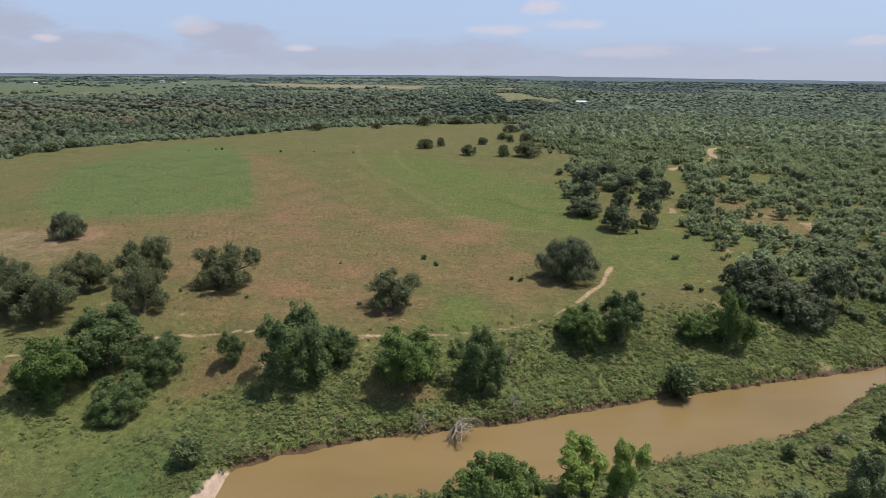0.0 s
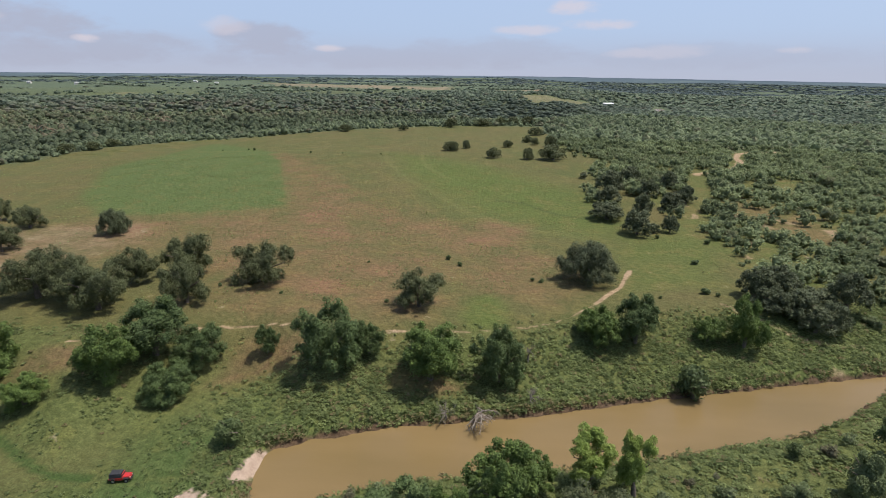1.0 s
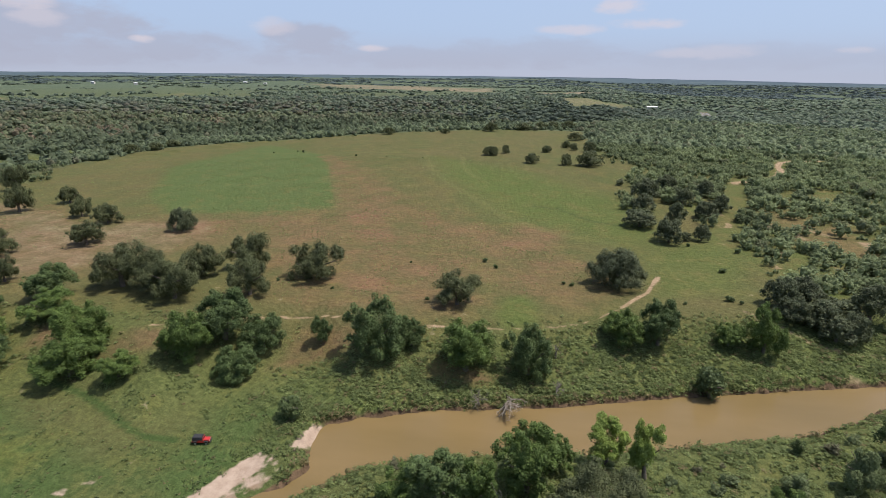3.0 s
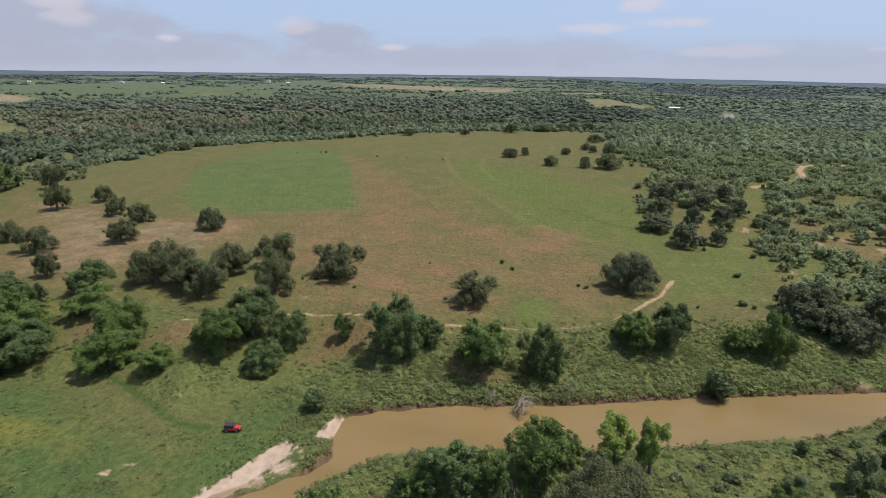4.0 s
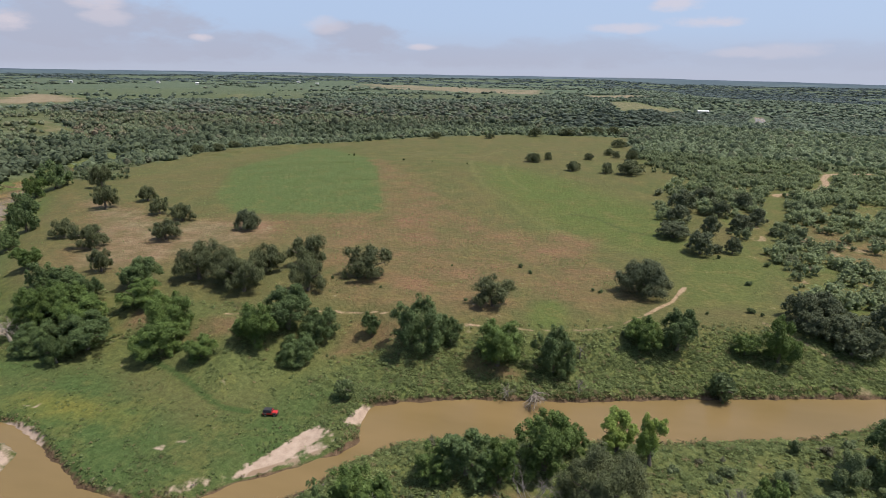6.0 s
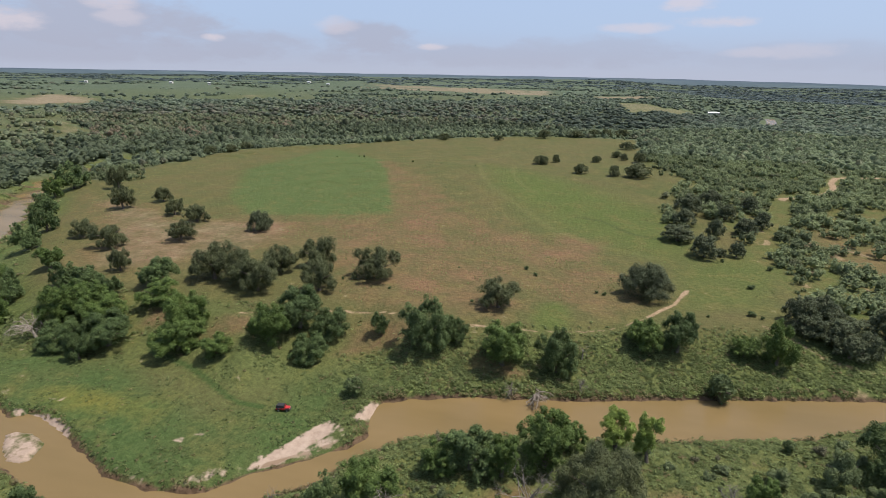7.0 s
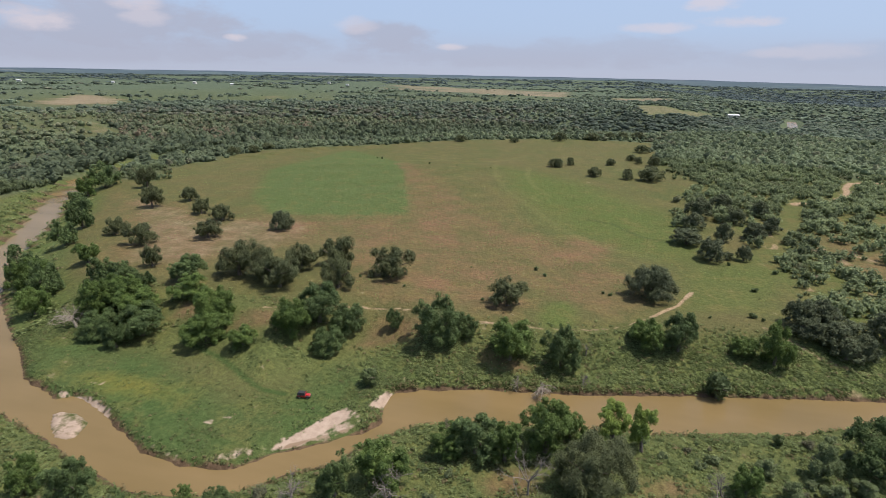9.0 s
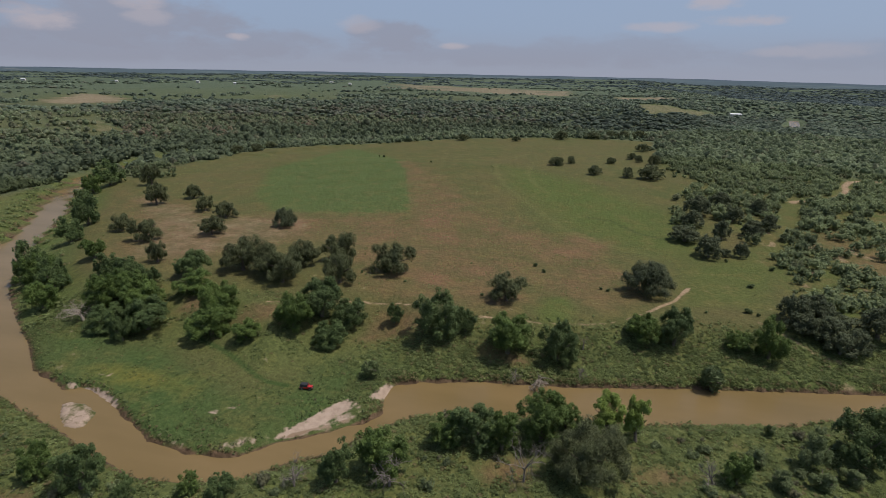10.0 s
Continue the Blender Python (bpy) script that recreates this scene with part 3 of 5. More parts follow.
BAR_BROWN = [(-82, 55), (-66, 59), (-60, 52), (-64, 47), (-75, 46)]
TRACK = [(77, 170), (81, 190), (95.9, 226), (108.5, 254), (123, 294), (129, 296.5), (142, 301.2), (151.2, 310.3), (159.9, 325), (165.1, 342.5), (172.5, 356.3), (180.4, 361.6), (189, 362), (200, 364)]
FIELD_TRACES = [[(-57.3, 359), (-49, 316), (-35, 277), (-23.6, 255.7), (-11.6, 232.3), (0.2, 208.7), (9.9, 198.3), (22.3, 187.7), (39.2, 179)], [(-31.7, 356), (-29, 323), (-22.2, 297), (-10.4, 274)], [(-203, 374), (-156, 367), (-124, 368), (-70, 371), (-53, 384), (-38, 418)]]
DARK_TRACE = [(12, 230.8), (23.3, 226.5), (35.7, 208.4), (47.6, 203.1)]
DRY_STRIP = [(-127, 351), (-111, 323), (-91, 269), (-76, 228), (-68, 206)]
PINK = [[(-140, 178), (-116, 190), (-100, 197), (-93, 186), (-104, 167), (-130, 160)], [(-72, 205), (-50, 208), (-34, 165), (-51, 160), (-62, 180)], [(-12, 163), (17, 166), (23, 192), (6, 199), (2, 182)], [(-60, 122), (-30, 118), (-24, 132), (-52, 140)]]
CLEARINGS = [[(140, 249), (155, 277), (167, 277), (157, 252)], [(104, 218), (114, 239), (131, 245), (131, 226), (143, 211), (136, 195), (129, 168), (114, 178), (103, 185), (108, 203)], [(86, 150), (92, 180), (100, 178), (112, 160), (108, 148)]]
OAK_CLUMP = [(70, 285), (96, 290), (119, 292), (115, 270), (101, 232), (84, 205), (77, 222), (70, 255)]
LIGHT_HILL = [(-647, 448), (-721, 551), (-568, 486), (-488, 427), (-466, 376), (-480, 348), (-485, 321), (-560, 340)]
ROCKY = [(-388, 477, 30), (-335, 571, 24), (-430, 420, 34)]
GREEN_PATCH = [(-176, 227), (-216, 310), (-204, 424), (-128, 354), (-95, 272), (-75, 218), (-97, 199), (-146, 196)]
DRY_MIDDLE = [(-117, 348), (-100, 328), (-43, 232), (-7, 193), (25, 159), (23, 135), (-14, 140), (-67, 130), (-103, 163), (-120, 195), (-74, 214)]
DRY_WEST = [(-260, 215), (-219, 208), (-169, 182), (-118, 192), (-101, 159), (-137, 113), (-158, 106), (-194, 154)]
DRY_SOUTH = [(-75, 116), (-46, 111), (-10, 108), (-4, 122), (12, 124), (22, 117), (40, 140), (36, 158), (0, 168), (-40, 150)]
BANK_DRY = [[(-53, 88), (-41, 91), (-29, 95), (-30, 100), (-50, 103)], [(-16, 87), (-4, 86), (1, 89), (-6, 93), (-16, 93)], [(-92, 80), (-76, 84), (-72, 92), (-88, 91)], [(-112, 84), (-98, 86), (-98, 92), (-112, 92)]]
EROSION = [(64, 123), (69, 119), (75, 115.5), (80, 113), (86, 112), (93, 113)]
LUSH_EAST = [(-50, 350), (10, 310), (51, 255), (58, 200), (56, 176), (34, 183), (12, 198), (-2, 212), (-20, 248), (-35, 285)]
LUSH_LANE = [(42, 128), (66, 134), (80, 160), (92, 205), (112, 262), (122, 286), (112, 288), (92, 235), (80, 205), (66, 185), (48, 165)]
LUSH_NEAR = [(-1.5, 111), (1.3, 122), (6.8, 125), (10, 117), (9, 106), (1, 104)]
TAN_FIELDS = [[(-702, 529), (-870, 766), (-655, 641), (-584, 558), (-638, 490)], [(-495, 410), (-510, 438), (-455, 411), (-441, 393), (-458, 381)], [(73, 949), (155, 986), (245, 1113), (164, 917), (85, 819)],
              [(43, 1215), (186, 1302), (168, 1149), (46, 1110)], [(-760, 1960), (-648, 1877), (-525, 1812), (-48, 1596), (-45, 1345), (-208, 1485), (-516, 1545), (-640, 1720)], [(-542, 824), (-552, 896), (-481, 777), (-504, 763)]]
TAN_FRONT = [(-620, 1480), (-500, 1380), (-300, 1290), (-45, 1190), (-40, 1345), (-205, 1490), (-516, 1545), (-600, 1560)]
TAN_APRON = [(-702, 529), (-584, 558), (-535, 515), (-590, 435), (-665, 465)]
PASTURE = [(-1042, 748), (-690, 1430), (-401, 739), (-723, 504)]
BARE_EAST = [[(103, 212), (106.5, 227), (110, 226), (112, 212), (106, 204)], [(109, 194), (111, 204), (116, 205), (114, 194)], [(128, 185), (131, 196), (137, 196), (133, 184)], [(79, 101), (82, 106), (84, 105), (85, 102)]]
STRAW_SOUTH = [[(-6, 42.5), (-3.4, 46.2), (2.5, 49.2), (5.5, 47), (4.5, 41), (-3.8, 38.6)], [(23, 51), (30, 54), (37, 52), (33, 48), (24, 46)], [(-92, 12), (-80, 14), (-84, 8)]]
RIVER_VIEW = [(268, 800), (296, 795), (332, 930), (360, 1015), (378, 1080), (390, 1150), (368, 1150), (350, 1090), (326, 1040), (292, 940)]
FIELD_EDGE = [(90, 150), (72, 180), (58, 200), (52, 235), (58, 262), (84, 325), (74, 345), (66, 420), (72, 560), (-16, 556), (-128, 510), (-225, 450), (-285, 405), (-290, 300), (-240, 190), (-180, 110), (-120, 90)]


def in_field(x, y):
    return soft_ring(x, y, FIELD_EDGE, 10)


def build_ground():
    xs, ys = steps(-128, 106, 1.0, -4700, 4700, 1.068), steps(8, 132, 1.0, -900, 4800, 1.1)
    east, north = steps(108, 200, 2.2, 107, 4700, 1.06), steps(134, 400, 2.4, 133, 4800, 1.06)
    xs, ys = np.concatenate([xs[xs <= 106], east[east > 106]]), np.concatenate([ys[ys <= 132], north[north > 132]])
    xs, ys = np.unique(np.concatenate([xs, np.arange(281, 400, 6)])), np.unique(np.concatenate([ys, np.arange(893, 1180, 14)]))
    gx, gy = np.meshgrid(xs, ys, indexing="ij")
    x, y = gx.ravel(), gy.ravel()
    z, d = land(x, y)
    r = np.hypot(x, y - 60)
    nx, ny = gx.shape
    i = (np.arange(nx - 1)[:, None] * ny + np.arange(ny - 1)[None, :]).ravel()
    f = np.stack([i, i + ny, i + ny + 1, i + 1], axis=1)
    f = f[np.max(r[f], axis=1) < 4850]
    near = (y < 420) & (np.abs(x) < 420)
    di, _ = to_line(x, y, INNER)
    do, _ = to_line(x, y, OUTER)
    a = {}
    bar = smooth(-30, -46, x) * smooth(-160, -120, x) * smooth(32, 14, di) * (di < do) * smooth(84, 70, y)
    south = (do <= di) & (y < 130) & (x > -200)
    a["bar"] = bar * (d > 0)
    a["weedy"] = np.where(south, 0.8, smooth(27, 12, d) * (1 - bar)) * (d > -1) * (r < 1300)
    a["weedy"] = np.maximum(a["weedy"], 0.62 * smooth(103, 92, y) * smooth(-20, -34, x) * smooth(-210, -150, x) * (d > 0) * (1 - bar))
    a["green"] = np.maximum.reduce([soft_ring(x, y, GREEN_PATCH, 4), soft_ring(x, y, LUSH_EAST, 22), soft_ring(x, y, LUSH_NEAR, 4), 0.75 * soft_ring(x, y, LUSH_LANE, 8), 0.55 * soft_ring(x, y, PASTURE, 60), np.where(x > 80, 0.7, 0) * (d > 30)])
    a["meadow"] = soft_ring(x, y, GREEN_PATCH, 5)
    a["dry"] = np.maximum(0.63 * soft_ring(x, y, DRY_MIDDLE, 14), 0.68 * soft_ring(x, y, DRY_WEST, 14))
    a["dry"] = np.maximum.reduce([a["dry"], 0.68 * soft_ring(x, y, DRY_SOUTH, 9), 0.62 * smooth(8, 4, to_line(x, y, DRY_STRIP)[0])] + [0.95 * soft_ring(x, y, ring, 7) for ring in PINK])
    a["dry"] = a["dry"] * (1 - 0.8 * soft_ring(x, y, LUSH_NEAR, 3))
    patchy = np.maximum.reduce([soft_ring(x, y, ring, 3) for ring in BANK_DRY + STRAW_SOUTH])
    a["dry"] = np.maximum(a["dry"], 0.7 * patchy)
    for ring in PEBBLES:
        a["dry"] = np.maximum(a["dry"], 0.8 * soft_ring(x, y, ring, 0.8))
    a["trace"] = np.maximum.reduce([smooth(2.6, 0.8, to_line(x, y, line)[0]) for line in FIELD_TRACES])
    a["dark_trace"] = smooth(2.2, 0.6, to_line(x, y, DARK_TRACE)[0])
    a["dry"] = np.maximum(a["dry"], 0.62 * soft_ring(x, y, CLEARINGS[1], 8))
    a["dry"] = np.maximum(a["dry"], 0.25 * (x > 80) * (y > 140) * (y < 480) * (d > 25))
    a["weedy"] = a["weedy"] * (1 - 0.9 * patchy)
    a["dry"] = np.maximum(a["dry"], 0.5 * soft_ring(x, y, BAR_BROWN, 5))
    a["yellow"] = 0.85 * np.exp(-((x + 98) / 15) ** 2 - ((y - 53.5) / 4.5) ** 2)
    a["tan"] = 0.8 * np.maximum.reduce([(0.62 if k in (1, 2) else 0.9) * soft_ring(x, y, ring, 12 if k < 3 else 30) for k, ring in enumerate(TAN_FIELDS + [TAN_FRONT])])
    a["tan"] = np.maximum(a["tan"], 0.40 * soft_ring(x, y, DRY_WEST, 14))
    wood = wooded(x, y)
    a["canopy"] = np.maximum(smooth(0.15, 0.6, wood) * smooth(250, 420, r), 0.7 * smooth(420, 650, r) * (1 - a["tan"]) * (1 - in_field(x, y)))
    a["litter"] = np.maximum(0.42 * smooth(0.2, 0.7, wood) * (r < 1200) * (x < 60), 0)
    # how much painted haze the ground takes, growing with distance
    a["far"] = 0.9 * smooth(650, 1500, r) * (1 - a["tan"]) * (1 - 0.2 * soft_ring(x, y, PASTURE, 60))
    earth = np.maximum(smooth(0.8, 0.1, to_line(x, y, FOOTPATH)[0]) * (0.70 - 0.16 * smooth(-25, -5, x) + 0.08 * waves(x, y, 9, 57)), 0.85 * smooth(1.1, 0.2, to_line(x, y, FOOTPATH_END)[0]) * smooth(117, 122, y))
    t1, _ = to_line(x, y, TRACK)
    earth = np.maximum(earth, 0.95 * smooth(2.8, 1.0, t1) * smooth(284, 296, y) + 0.18 * smooth(4.5, 1.5, t1) * smooth(296, 284, y))
    a["earth"] = np.maximum.reduce([earth, 0.52 * smooth(1.8, 0.4, to_line(x, y, EROSION)[0]), 0.5 * smooth(0.75, 1.1, waves(x, y, 23, 51) + 0.5 * waves(x, y, 7, 52)) * (x > 85) * (y > 140) * (y < 420)] + [0.62 * soft_ring(x, y, ring, 3) for ring in BARE_EAST])
    tt, _ = to_line(x, y, TYRE_TRACK)
    a["rut"] = smooth(1.4, 0.5, tt) * 0.8
    comb = waves(0.82 * x + 0.57 * y, 0.25 * (0.57 * x - 0.82 * y), 2.6, 55)
    sand = np.maximum.reduce([soft_ring(x, y, SAND_BAR, 0.9), soft_ring(x, y, SAND_SPIT, 0.8), 0.72 * soft_ring(x, y, ISLAND, 0.8), (0.52 + 0.25 * comb) * soft_ring(x, y, SAND_FAN, 1.0)] + [(0.30 + 0.22 * waves(x, y, 2.3, 56)) * soft_ring(x, y, ring, 0.8) for ring in PEBBLES])
    for sx, sy, sr in LITTLE_SANDS:
        sand = np.maximum(sand, 0.62 * smooth(sr * 1.7, sr * 0.4, np.hypot(x - sx, (y - sy) * 1.5)))
    strip, _ = to_line(x, y, LEDGE)
    sand = np.maximum(sand, 0.95 * smooth(1.2, 0.4, strip))
    a["sand"] = sand
    a["shore"] = smooth(3.2, 1.2, d) * (x > -50) * (x < -30) * smooth(62, 57, y)
    a["mud"] = smooth(1.0, 0.3, np.abs(d - 0.0)) * (1 - sand) * 0.9 + (d < -0.6) * 0.9 * (1 - sand)
    a["mud"] = a["mud"] * (r < 380)
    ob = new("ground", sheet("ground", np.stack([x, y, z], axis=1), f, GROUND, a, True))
    tagged(ob, "grassy ground with green and straw-brown patches, banks and sand", "ground", kind="structure")


def build_water():
    xs, ys = np.linspace(-420, 450, 60), np.linspace(0, 1180, 80)
    gx, gy = np.meshgrid(xs, ys, indexing="ij")
    v = np.stack([gx.ravel(), gy.ravel(), np.zeros(gx.size)], axis=1)
    i = (np.arange(59)[:, None] * 80 + np.arange(79)[None, :]).ravel()
    ob = new("water", sheet("water", v, np.stack([i, i + 80, i + 81, i + 1], axis=1), WATER, rounded=True))
    tagged(ob, "muddy brown river water with a calm surface", "river", kind="structure")


def wooded(x, y):
    """How thickly scrub and trees grow, 0 to 1."""
    x, y = np.asarray(x, float), np.asarray(y, float)
    r = np.hypot(x, y - 60)
    _, d = land(x, y)
    t1, side = to_line(x, y, TRACK)
    open_ground = np.maximum.reduce([in_field(x, y)] + [soft_ring(x, y, ring, 8) for ring in TAN_FIELDS + [TAN_FRONT, TAN_APRON]] + [0.9 * soft_ring(x, y, PASTURE, 60)])
    clumps = smooth(-0.55, 0.35, waves(x, y, 46, 21) + 0.6 * waves(x, y, 17, 22))
    east = smooth(-3, 5, np.where(side < 0, t1, -t1)) * (y > 140) * (x > 60)
    thin = 0.86 + 0.14 * smooth(230, 360, y)
    v = np.where(y > 250, 0.95, 0.0)
    v = np.maximum(v, np.where(x < -330, 0.95, 0))
    v = np.maximum(v, np.where((x > 52) & (y > 225), 0.85, 0))
    v = np.where((x > 60) & (y < 420), np.maximum(east * thin, v * smooth(235, 300, y)), v) * np.where(y > 420, 1, 0.45 + 0.55 * clumps)
    v = np.maximum(v, np.where((x > 96) & (y > 118) & (y < 160), 0.5, 0))
    v = np.maximum(v, (0.25 + 0.4 * smooth(235, 265, y)) * soft_ring(x, y, OAK_CLUMP, 4))
    v = np.maximum(v, 0.9 * smooth(4, 7, t1) * smooth(24, 16, t1) * (side < 0) * smooth(180, 190, y) * (y < 292))
    for k, ring in enumerate(CLEARINGS):
        v = v * (1 - (0.95, 0.72, 0.8)[k] * soft_ring(x, y, ring, 5))
    v = v * (1 - 0.6 * soft_ring(x, y, LIGHT_HILL, 20))
    v = v * (1 - open_ground) * smooth(3, 8, d) * smooth(2.5 + 1.6 * (y < 290), 6.0, t1) * (1 - soft_ring(x, y, RIVER_VIEW, 4))
    # open plain behind the western hills, with belts of trees
    hill, hs = to_line(x, y, BLUFF)
    plain_land = smooth(190, 300, np.where(hs > 0, hill, -hill)) * smooth(250, -250, x - 0.12 * y)
    belts = np.maximum(0.95 * smooth(0.38, 0.12, np.abs(waves(x * 0.45, y, 330, 33))), 0.06)
    belts = np.maximum(belts, 0.7 * smooth(2000, 2700, r))
    v = v * (1 - plain_land) + v * plain_land * belts
    return np.where((r > 1100), v * smooth(-0.4 - 0.8 * smooth(-100, 400, x), 0.3 - 0.8 * smooth(-100, 400, x), waves(x, y, 420, 31) + 0.5 * waves(x, y, 150, 32)), v)


build_ground()
build_water()


def build_backdrop():
    """The far country, from well behind the last fields to the horizon."""
    n, rings = 240, [3500, 3600, 3750, 3950, 4200, 4400, 4600, 4780, 4840]
    a = np.linspace(radians(12), radians(168), n)
    v = []
    for k, r in enumerate(rings):
        x, y = r * np.cos(a), 60 + r * np.sin(a)
        z = land(x, y)[0] + (-3 if k == 0 else 2.5) + (k > 0) * (1.2 * np.sin(a * 31 + k * 2) + 0.9 * np.sin(a * 77 + k))
        v.append(np.stack([x, y, z - (12 if k == len(rings) - 1 else 0)], axis=1))
    f = [(k * n + i, k * n + i + 1, (k + 1) * n + i + 1, (k + 1) * n + i) for k in range(len(rings) - 1) for i in range(n - 1)]
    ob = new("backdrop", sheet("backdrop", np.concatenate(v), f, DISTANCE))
    tagged(ob, "wooded country along the horizon, with blue haze painted in and a faint glow", "distant hills", kind="structure")


build_backdrop()

# ---- woods, scrub and weeds, too many to count ----
def clump_model(seed, leaves, lobes, size, rings=3, sides=5, core=0.8, up=0.75):
    """A shrub one unit in radius and height, of leaf sprays over a few lumps."""
    rng = np.random.RandomState(seed)
    pieces, cs, ns = [], [], []
    for k in range(lobes):
        a, r = rng.uniform(0, 6.283), (rng.uniform(0.25, 0.6) if lobes > 1 else 0)
        c, s = np.array((r * math.cos(a), r * math.sin(a), rng.uniform(0.3, 0.62))), rng.uniform(0.36, 0.5) if lobes > 1 else 0.75
        if core:
            v, f = ball(rng, rings, sides, 0.25)
            pieces.append((v * s * core + c, halves(f)))
        n = rng.normal(size=(leaves // lobes, 3)) + (0, 0, 0.5)
        n /= np.linalg.norm(n, axis=1, keepdims=True)
        cs.append(c + n * s * rng.uniform(0.8, 1.15, (len(n), 1))), ns.append(n * 0.6 + rng.normal(size=n.shape) * 0.5 + (0.1, 0, up))
    if leaves:
        pieces.append(leaf_tris(np.concatenate(cs), np.concatenate(ns), size, rng))
    v, f = join(pieces)
    v[:, 2] = np.maximum(v[:, 2], 0)
    return v, f


def scatter(name, models, x, y, z, rad, high, tone_of, sere, material, seed, label, category):
    rng = np.random.RandomState(seed)
    vs, fs, ts, ss, base = [], [], [], [], 0
    for k, (v, f) in enumerate(models):
        pick = np.arange(len(x)) % len(models) == k
        n = int(pick.sum())
        if not n:
            continue
        a = rng.uniform(0, 6.283, n)
        c, s = np.cos(a)[:, None], np.sin(a)[:, None]
        w = np.stack([(v[:, 0] * c - v[:, 1] * s) * rad[pick][:, None] + x[pick][:, None], (v[:, 0] * s + v[:, 1] * c) * rad[pick][:, None] + y[pick][:, None], v[:, 2] * high[pick][:, None] + z[pick][:, None]], axis=2)
        vs.append(w.reshape(-1, 3))
        fs.append((f[None] + (np.arange(n) * len(v))[:, None, None] + base).reshape(-1, f.shape[1]))
        ts.append(np.repeat(tone_of[pick], len(v))), ss.append(np.repeat(sere[pick], len(v)))
        base += n * len(v)
    ob = new(name, sheet(name, np.concatenate(vs), np.concatenate(fs), material, {"tone": np.concatenate(ts), "sere": np.concatenate(ss)}, True))
    return tagged(ob, label, category, kind="stuff")


def candidates(x0, x1, y0, y1, step, seed):
    rng = np.random.RandomState(seed)
    gx, gy = np.meshgrid(np.arange(x0, x1, step), np.arange(y0, y1, step), indexing="ij")
    return gx.ravel() + rng.uniform(-0.5, 0.5, gx.size) * step, gy.ravel() + rng.uniform(-0.5, 0.5, gx.size) * step, rng


def seen_wedge(x, y):
    """Roughly the sector that the walk looks over."""
    return (y > -30) & (x < 40 + 0.92 * (y + 60)) & (x > -60 - 1.45 * (y + 60))


def woods(name, x0, x1, y0, y1, step, band, models, rad, high, seed, label, leaf=None):
    leaf = leaf or WOODS
    x, y, rng = candidates(x0, x1, y0, y1, step, seed)
    r = np.hypot(x, y - 60)
    keep = seen_wedge(x, y) & (r >= band[0]) & (r < band[1])
    x, y = x[keep], y[keep]
    keep = rng.uniform(size=len(x)) < wooded(x, y)
    x, y = x[keep], y[keep]
    z, d = land(x, y)
    du, su = to_line(x, y, UPPER)
    db, _ = to_line(x, y, DARK_BELT)
    grove = np.maximum(smooth(42, 18, du), smooth(52, 22, db))            # tall dark trees along the upper river
    size = rng.uniform(0.5, 1.42, len(x)) ** 1.35 * (1 + 0.12 * (x > 70) * (y < 330))
    rr = (rad * size) * (1 + 0.35 * grove)
    hh = high * size * rng.uniform(0.8, 1.2, len(x)) * (1 + 0.6 * grove * smooth(760, 620, y))
    tone_of = np.clip(rng.uniform(0.05, 0.85, len(x)) + 0.3 * waves(x, y, 75, 41) + 0.3 * smooth(60, 140, x) * smooth(620, 420, y) + 0.1 * smooth(60, 260, x) + 0.45 * soft_ring(x, y, LIGHT_HILL, 20), 0, 1) * (1 - 0.8 * grove)
    bd, bs = to_line(x, y, BLUFF)
    hillside = smooth(40, 80, bd) * smooth(200, 120, bd) * (bs > 0) * smooth(50, -150, x) * rng.uniform(0.0, 0.45, len(x)) ** 1.5 * 1.4
    rocks = np.maximum.reduce([smooth(rr0, rr0 * 0.3, np.hypot(x - rx, y - ry)) for rx, ry, rr0 in ROCKY]) * (rng.uniform(size=len(x)) < 0.4)
    sere = (rng.uniform(size=len(x)) < 0.04) * 0.3 + 1.1 * hillside + 0.8 * rocks
    return scatter(name, models, x, y, z - 0.15, rr, hh, tone_of, np.clip(sere, 0, 1), leaf, seed, label, "woods")


FINE = [clump_model(300 + k, 104, 4, 0.125, 3, 4, 0.70, 1.0) for k in range(6)]
MEDIUM = [clump_model(320 + k, 13, 1, 0.26, 3, 4, 0.84, 1.4) for k in range(6)]
SMALL = [clump_model(330 + k, 8, 1, 0.33, 3, 4, 0.86, 1.4) for k in range(5)]
COARSE = [clump_model(340 + k, 2, 1, 0.6, 2, 4, 1.0) for k in range(4)]
woods("scrub_woods", -420, 420, 100, 520, 3.5, (60, 380), FINE, 2.75, 2.9, 61, "mixed green mesquite scrub and small trees, thick in places")
woods("wooded_hills", -900, 800, 60, 760, 4.5, (380, 640), MEDIUM, 3.5, 2.9, 62, "dense dark green woods on the hills behind the field", MIDWOODS)
# from here outward the leaf colour carries the haze of distance
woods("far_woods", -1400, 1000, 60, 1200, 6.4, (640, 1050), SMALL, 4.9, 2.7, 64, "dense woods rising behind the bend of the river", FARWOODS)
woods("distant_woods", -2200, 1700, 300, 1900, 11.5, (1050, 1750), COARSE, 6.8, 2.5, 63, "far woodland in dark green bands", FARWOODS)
woods("hazy_woods", -3200, 2400, 500, 2750, 16, (1750, 2700), COARSE, 10.5, 1.7, 66, "woodland far off on the plain, with grey haze in its leaf colour", LASTWOODS)
woods("last_woods", -4000, 3400, 1500, 3700, 26, (2680, 3650), COARSE, 16, 2.0, 65, "woodland below the horizon, with blue haze in its leaf colour", LASTWOODS)


